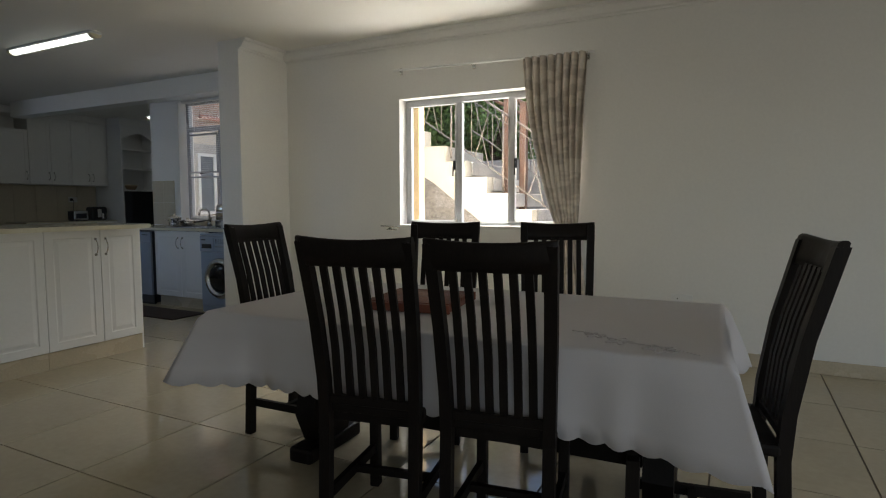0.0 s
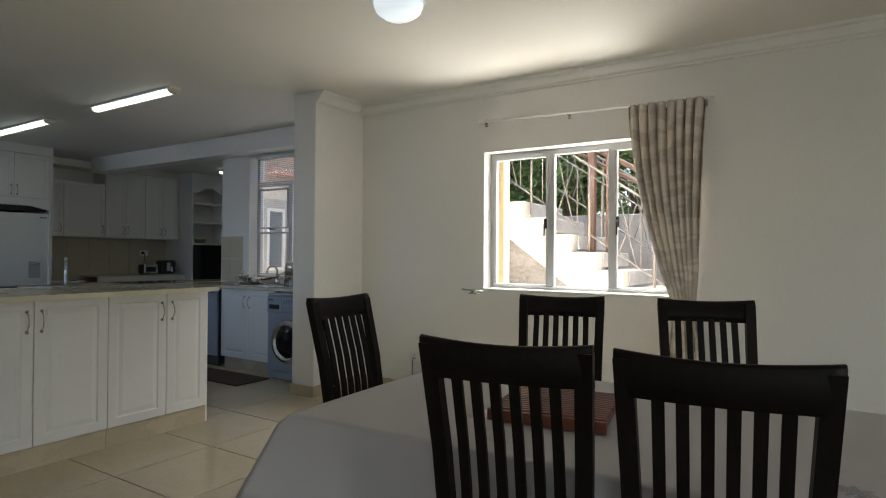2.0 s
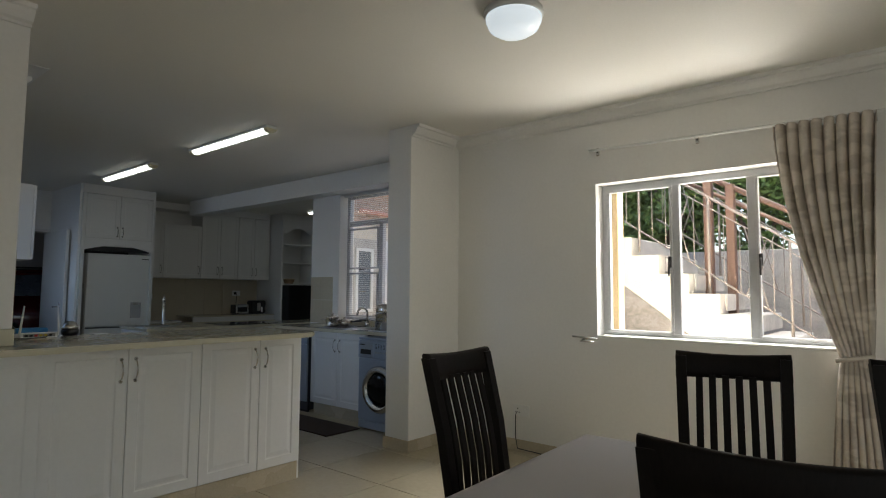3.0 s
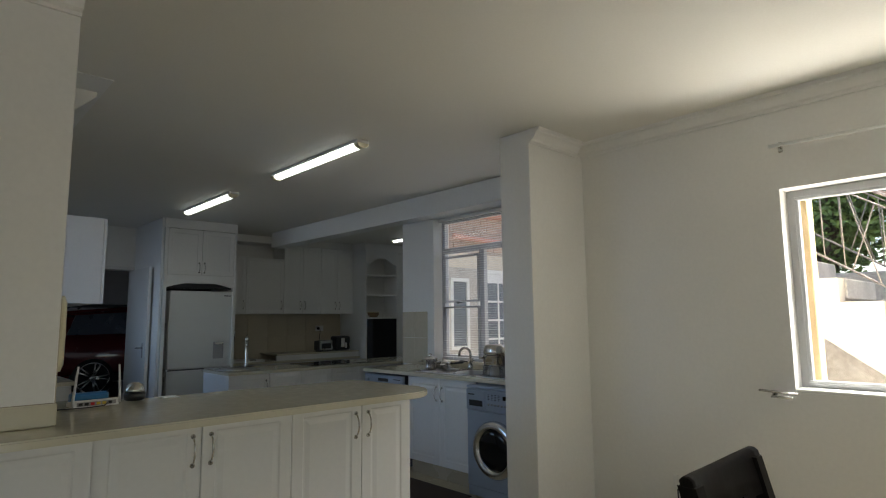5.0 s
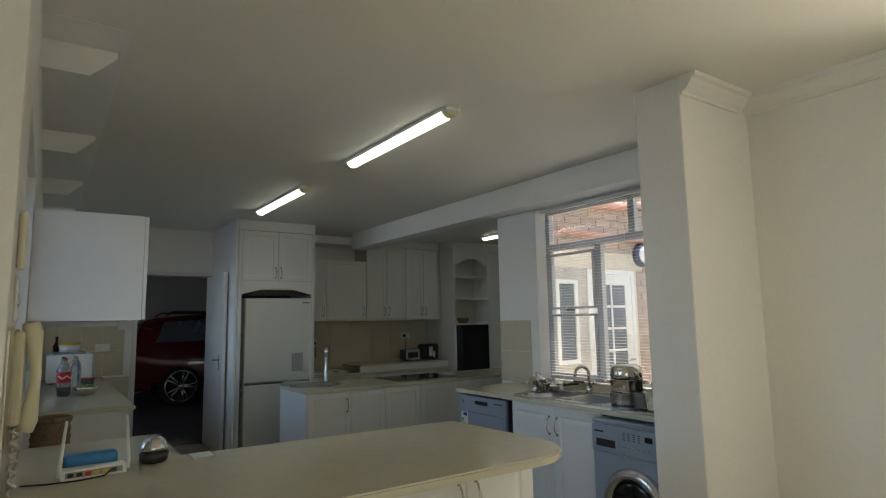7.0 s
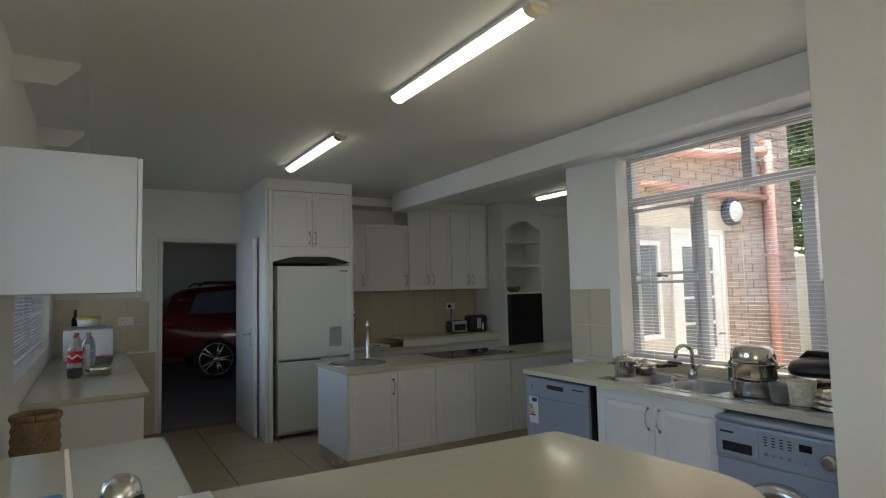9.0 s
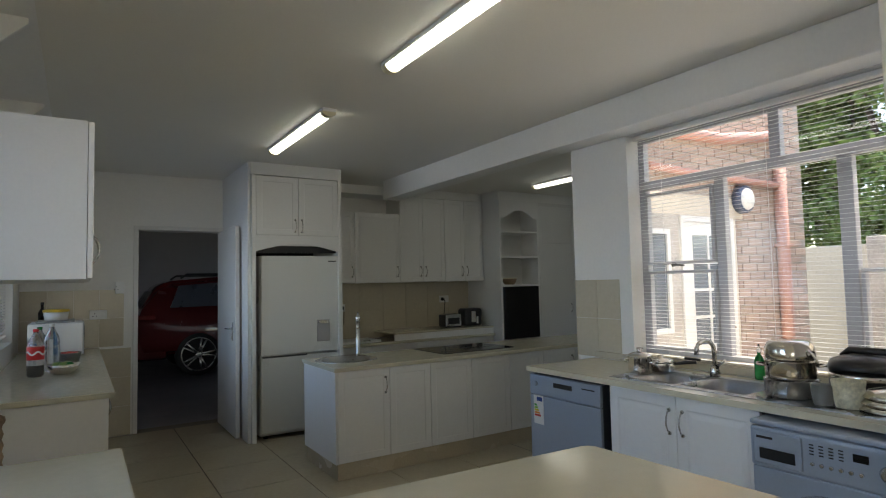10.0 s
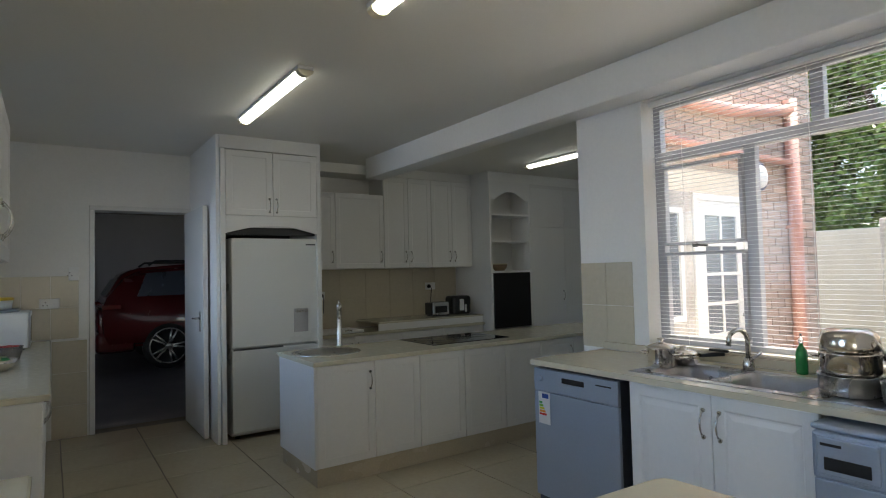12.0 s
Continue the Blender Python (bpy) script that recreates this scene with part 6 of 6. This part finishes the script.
part("lead", tube(bmesh.new(), [(0.06, -0.055, 0.02), (0.03, -0.08, 0.006), (-0.05, -0.09, 0.004), (-0.16, -0.07, 0.004), (-0.24, -0.03, 0.004)], 0.0035, 6), BLACK, rt)
solid("blue_box", boxm(-6.05, -5.99, 2.63, 2.78, PZ + 0.001, PZ + 0.05, 0.010, 2), BLUE, "blue plastic box behind the router on the worktop", "box")
ms = thing("desk_device", pose(-5.985, 2.885, PZ + 0.001, 0, 0, 20) @ Matrix.Scale(0.88, 4), "black and silver rounded device standing on the worktop", "device")
part("base", lathe(bmesh.new(), [(0.04, 0), (0.05, 0.008), (0.052, 0.035), (0.045, 0.042)], 24), BLACK, ms)
part("shell", lathe(bmesh.new(), [(0.047, 0.0425), (0.047, 0.055), (0.038, 0.08), (0.018, 0.092), (0.0001, 0.094)], 24), CHROME, ms)
solid("paper_slip", boxm(-6.02, -5.93, 3.0, 3.07, PZ + 0.001, PZ + 0.004), PLASTICW, "white paper slip lying on the worktop edge", "paper")
ph = thing("wall_phone", pose(-5.78, KLY, 1.31, 0, 0, 180) @ Matrix.Scale(1.15, 4), "cream wall telephone with handset and curled cord", "telephone")
part("base", boxm(-0.045, 0.045, -0.028, -0.0005, -0.11, 0.11, 0.010, 3), CREAMP, ph)
pts = [(0.0, -0.036 - 0.016 * math.sin(math.pi * k / 10), -0.13 + 0.26 * k / 10) for k in range(11)]
part("handset", tube(bmesh.new(), pts, [0.018, 0.022, 0.018, 0.014, 0.012, 0.012, 0.012, 0.014, 0.018, 0.022, 0.018], 10), CREAMP, ph)
part("cord", tube(bmesh.new(), [(0.02 + 0.008 * math.cos(k * 0.9), -0.018 + 0.008 * math.sin(k * 0.9), -0.12 - 0.0042 * k) for k in range(75)], 0.0035, 5), CREAMP, ph)
socket(pose(-5.76, KLY, 1.52, 0, 0, 180), "small white wall socket above the telephone", w=0.08, h=0.12)
pb = thing("key_strip", pose(-5.70, KLY, 1.66, 0, 0, 180), "cream plastic strip fixed above the socket", "strip")
part("strip", boxm(-0.025, 0.025, -0.02, -0.0005, -0.06, 0.10, 0.008, 2), CREAMP, pb)

# plates under the ceiling by the side wall
bracket = thing("ceiling_bracket", pose(-6.52, KLY, H), "white trapezoid board fixed between wall and ceiling", "bracket", "boards under the ceiling")
part("board", prism(bmesh.new(), [(0.001, -0.001), (0.001, -0.13), (0.17, -0.13), (0.27, -0.03), (0.27, -0.001)], 'x', -0.012, 0.012), WHITE, bracket)
part("screw", lathe(bmesh.new(), [(0.008, 0.0), (0.008, 0.004)], 10, 0.03, -0.05), BLACK, bracket).matrix_basis = pose(0.012, 0.03, 0.0, 0, 90, 0)
for x in (-7.85, -9.2, -10.5):
    copy_thing(bracket, pose(x, KLY, H))
setting("trim_ceiling_strip", boxm(XB + 0.01, -6.28, KLY + 0.001, KLY + 0.30, H - 0.006, H - 0.0005), WHITE, "thin pale ceiling board along the side wall", "ceiling board")

hb = thing("curtain_hook", pose(-4.20, DWY, 0.925), "bent metal curtain hold-back beside the sill", "hook")
part("plate", lathe(bmesh.new(), [(0.014, 0), (0.014, -0.006)], 12, 0.06, -0.01, 'y'), CHROME, hb)
part("arm", tube(bmesh.new(), [(0.06, -0.005, -0.01), (0.06, -0.06, -0.02), (0.17, -0.07, -0.02)], 0.006, 8), CHROME, hb)
part("bar", tube(bmesh.new(), [(0.0, -0.07, 0.012), (0.19, -0.05, 0.0)], 0.007, 8), CHROME, hb)


# ---- tiles of the floor, bricks of the outer wall ----
PT, TJ = 0.6, 0.0035


def tile_mesh(w, d, h, mt, name, bev=0.0015):
    bm = bmesh.new()
    lo = [bm.verts.new((x, y, -h)) for x, y in ((0, 0), (w, 0), (w, d), (0, d))]
    mi = [bm.verts.new((x, y, -bev)) for x, y in ((0, 0), (w, 0), (w, d), (0, d))]
    hi = [bm.verts.new((x, y, 0)) for x, y in ((bev, bev), (w - bev, bev), (w - bev, d - bev), (bev, d - bev))]
    for q, r in ((lo, mi), (mi, hi)):
        for k in range(4):
            bm.faces.new((q[k], q[(k + 1) % 4], r[(k + 1) % 4], r[k]))
    bm.faces.new(hi)
    return mesh_of(name, bm, mt)


cache = {}
spare = bmesh.new()
count = 0
for i in range(-14, 11):
    for j in range(-9, 12):
        x0, y0 = -3.769 + PT * i, 2.60 + PT * j
        a0, a1, b0, b1 = max(x0 + TJ, XB), min(x0 + PT - TJ, EX), max(y0 + TJ, EY0), min(y0 + PT - TJ, 9.2)
        if a0 > -7.9:
            b1 = min(b1, KWY)
        if a1 < XN - 0.2:
            b0 = max(b0, KLY)
        if a1 - a0 < 0.04 or b1 - b0 < 0.04:
            continue
        near = -11.7 < a0 < 0.8 and 1.0 < b0 < 6.1 and count < 300
        if near:
            key = (round(a1 - a0, 3), round(b1 - b0, 3))
            if key not in cache:
                cache[key] = tile_mesh(key[0], key[1], 0.006, TILE, "tile")
            o = new("tile", cache[key])
            o.parent = floor
            o.location = (a0, b0, 0.0005 * random.random())
            count += 1
        else:
            q = [spare.verts.new(c) for c in ((a0, b0, 0), (a1, b0, 0), (a1, b1, 0), (a0, b1, 0))]
            spare.faces.new(q)
o = part("tile_field", spare, TILE, floor)
o["kind"] = "stuff"

wall_brick = bpy.data.objects["wall_kitchen_pier"]
backing = part("mortar_bed", boxm(BX + 0.0004, BX + 0.004, KWY + 0.24, 9.07, -0.05, 3.3), MORTAR, wall_brick)
bme = {}
rest = bmesh.new()
count = 0
for row in range(44):
    z = -0.04 + row * 0.076
    off = 0.0 if row % 2 == 0 else 0.115
    for k in range(12):
        y0 = KWY + 0.24 + 0.23 * k - off
        y1 = y0 + 0.22
        y0, y1 = max(y0, KWY + 0.24), min(y1, 9.05)
        if y1 - y0 < 0.05:
            continue
        if y0 < 7.86 and z < 2.08:
            if y1 < 7.90 or z < 1.945:
                y0 = max(y0, 7.865)
            elif y0 < 7.98:
                y0 = max(y0, 7.985)
        if y0 < 7.985 and 1.87 < z < 2.12:
            y0 = max(y0, 7.985)
        if y1 - y0 < 0.03:
            continue
        key = round(y1 - y0, 2)
        if z > 0.8 and count < 300:
            if key not in bme:
                bb = boxm(0, 0.012, 0, key, 0, 0.065, 0.003)
                bme[key] = mesh_of("brick", bb, BRICK)
            o = new("brick", bme[key])
            o.parent = wall_brick
            o.location = (BX + 0.002 + 0.002 * random.random(), y0, z)
            count += 1
        else:
            box(rest, BX + 0.0042, BX + 0.013, y0, y1, z, z + 0.065)
if len(rest.verts):
    o = part("brick_field", rest, BRICK, wall_brick)
    o["kind"] = "stuff"

# wall tiles beside the kitchen window, on the back wall and the splashback
def tile_wall(parent, at, w, h, tw, th):
    nx, nz = max(1, round(w / tw)), max(1, round(h / th))
    me = mesh_of("wall_tile", boxm(0.0015, w / nx - 0.0015, -0.006, -0.0005, 0.0015, h / nz - 0.0015, 0.001), WTILE)
    for i in range(nx):
        for j in range(nz):
            o = new("wall_tile", me)
            o.parent = parent
            o.matrix_basis = at @ pose(i * w / nx, -0.0005 * random.random(), j * h / nz)


tile_wall(bpy.data.objects["wall_kitchen_window"], pose(-7.96, KWY, CT + 0.002), 0.415, 0.55, 0.21, 0.265)
tile_wall(bpy.data.objects["wall_back"], pose(XB, KLY + 0.005, CT + 0.002, 0, 0, 90), 0.85, 0.56, 0.21, 0.28)
tile_wall(bpy.data.objects["wall_back"], pose(XB, 3.135, 0.002, 0, 0, 90), 0.27, 0.86, 0.255, 0.29)
tile_wall(bpy.data.objects["trim_splashback"], pose(XB + 0.010, 5.23, CB + 0.002, 0, 0, 90), 2.29, 0.67, 0.33, 0.28)
tile_wall(bpy.data.objects["wall_kitchen_side"], pose(XN - 0.02, KLY, CT + 0.002, 0, 0, 180), 0.66, 0.56, 0.22, 0.28)
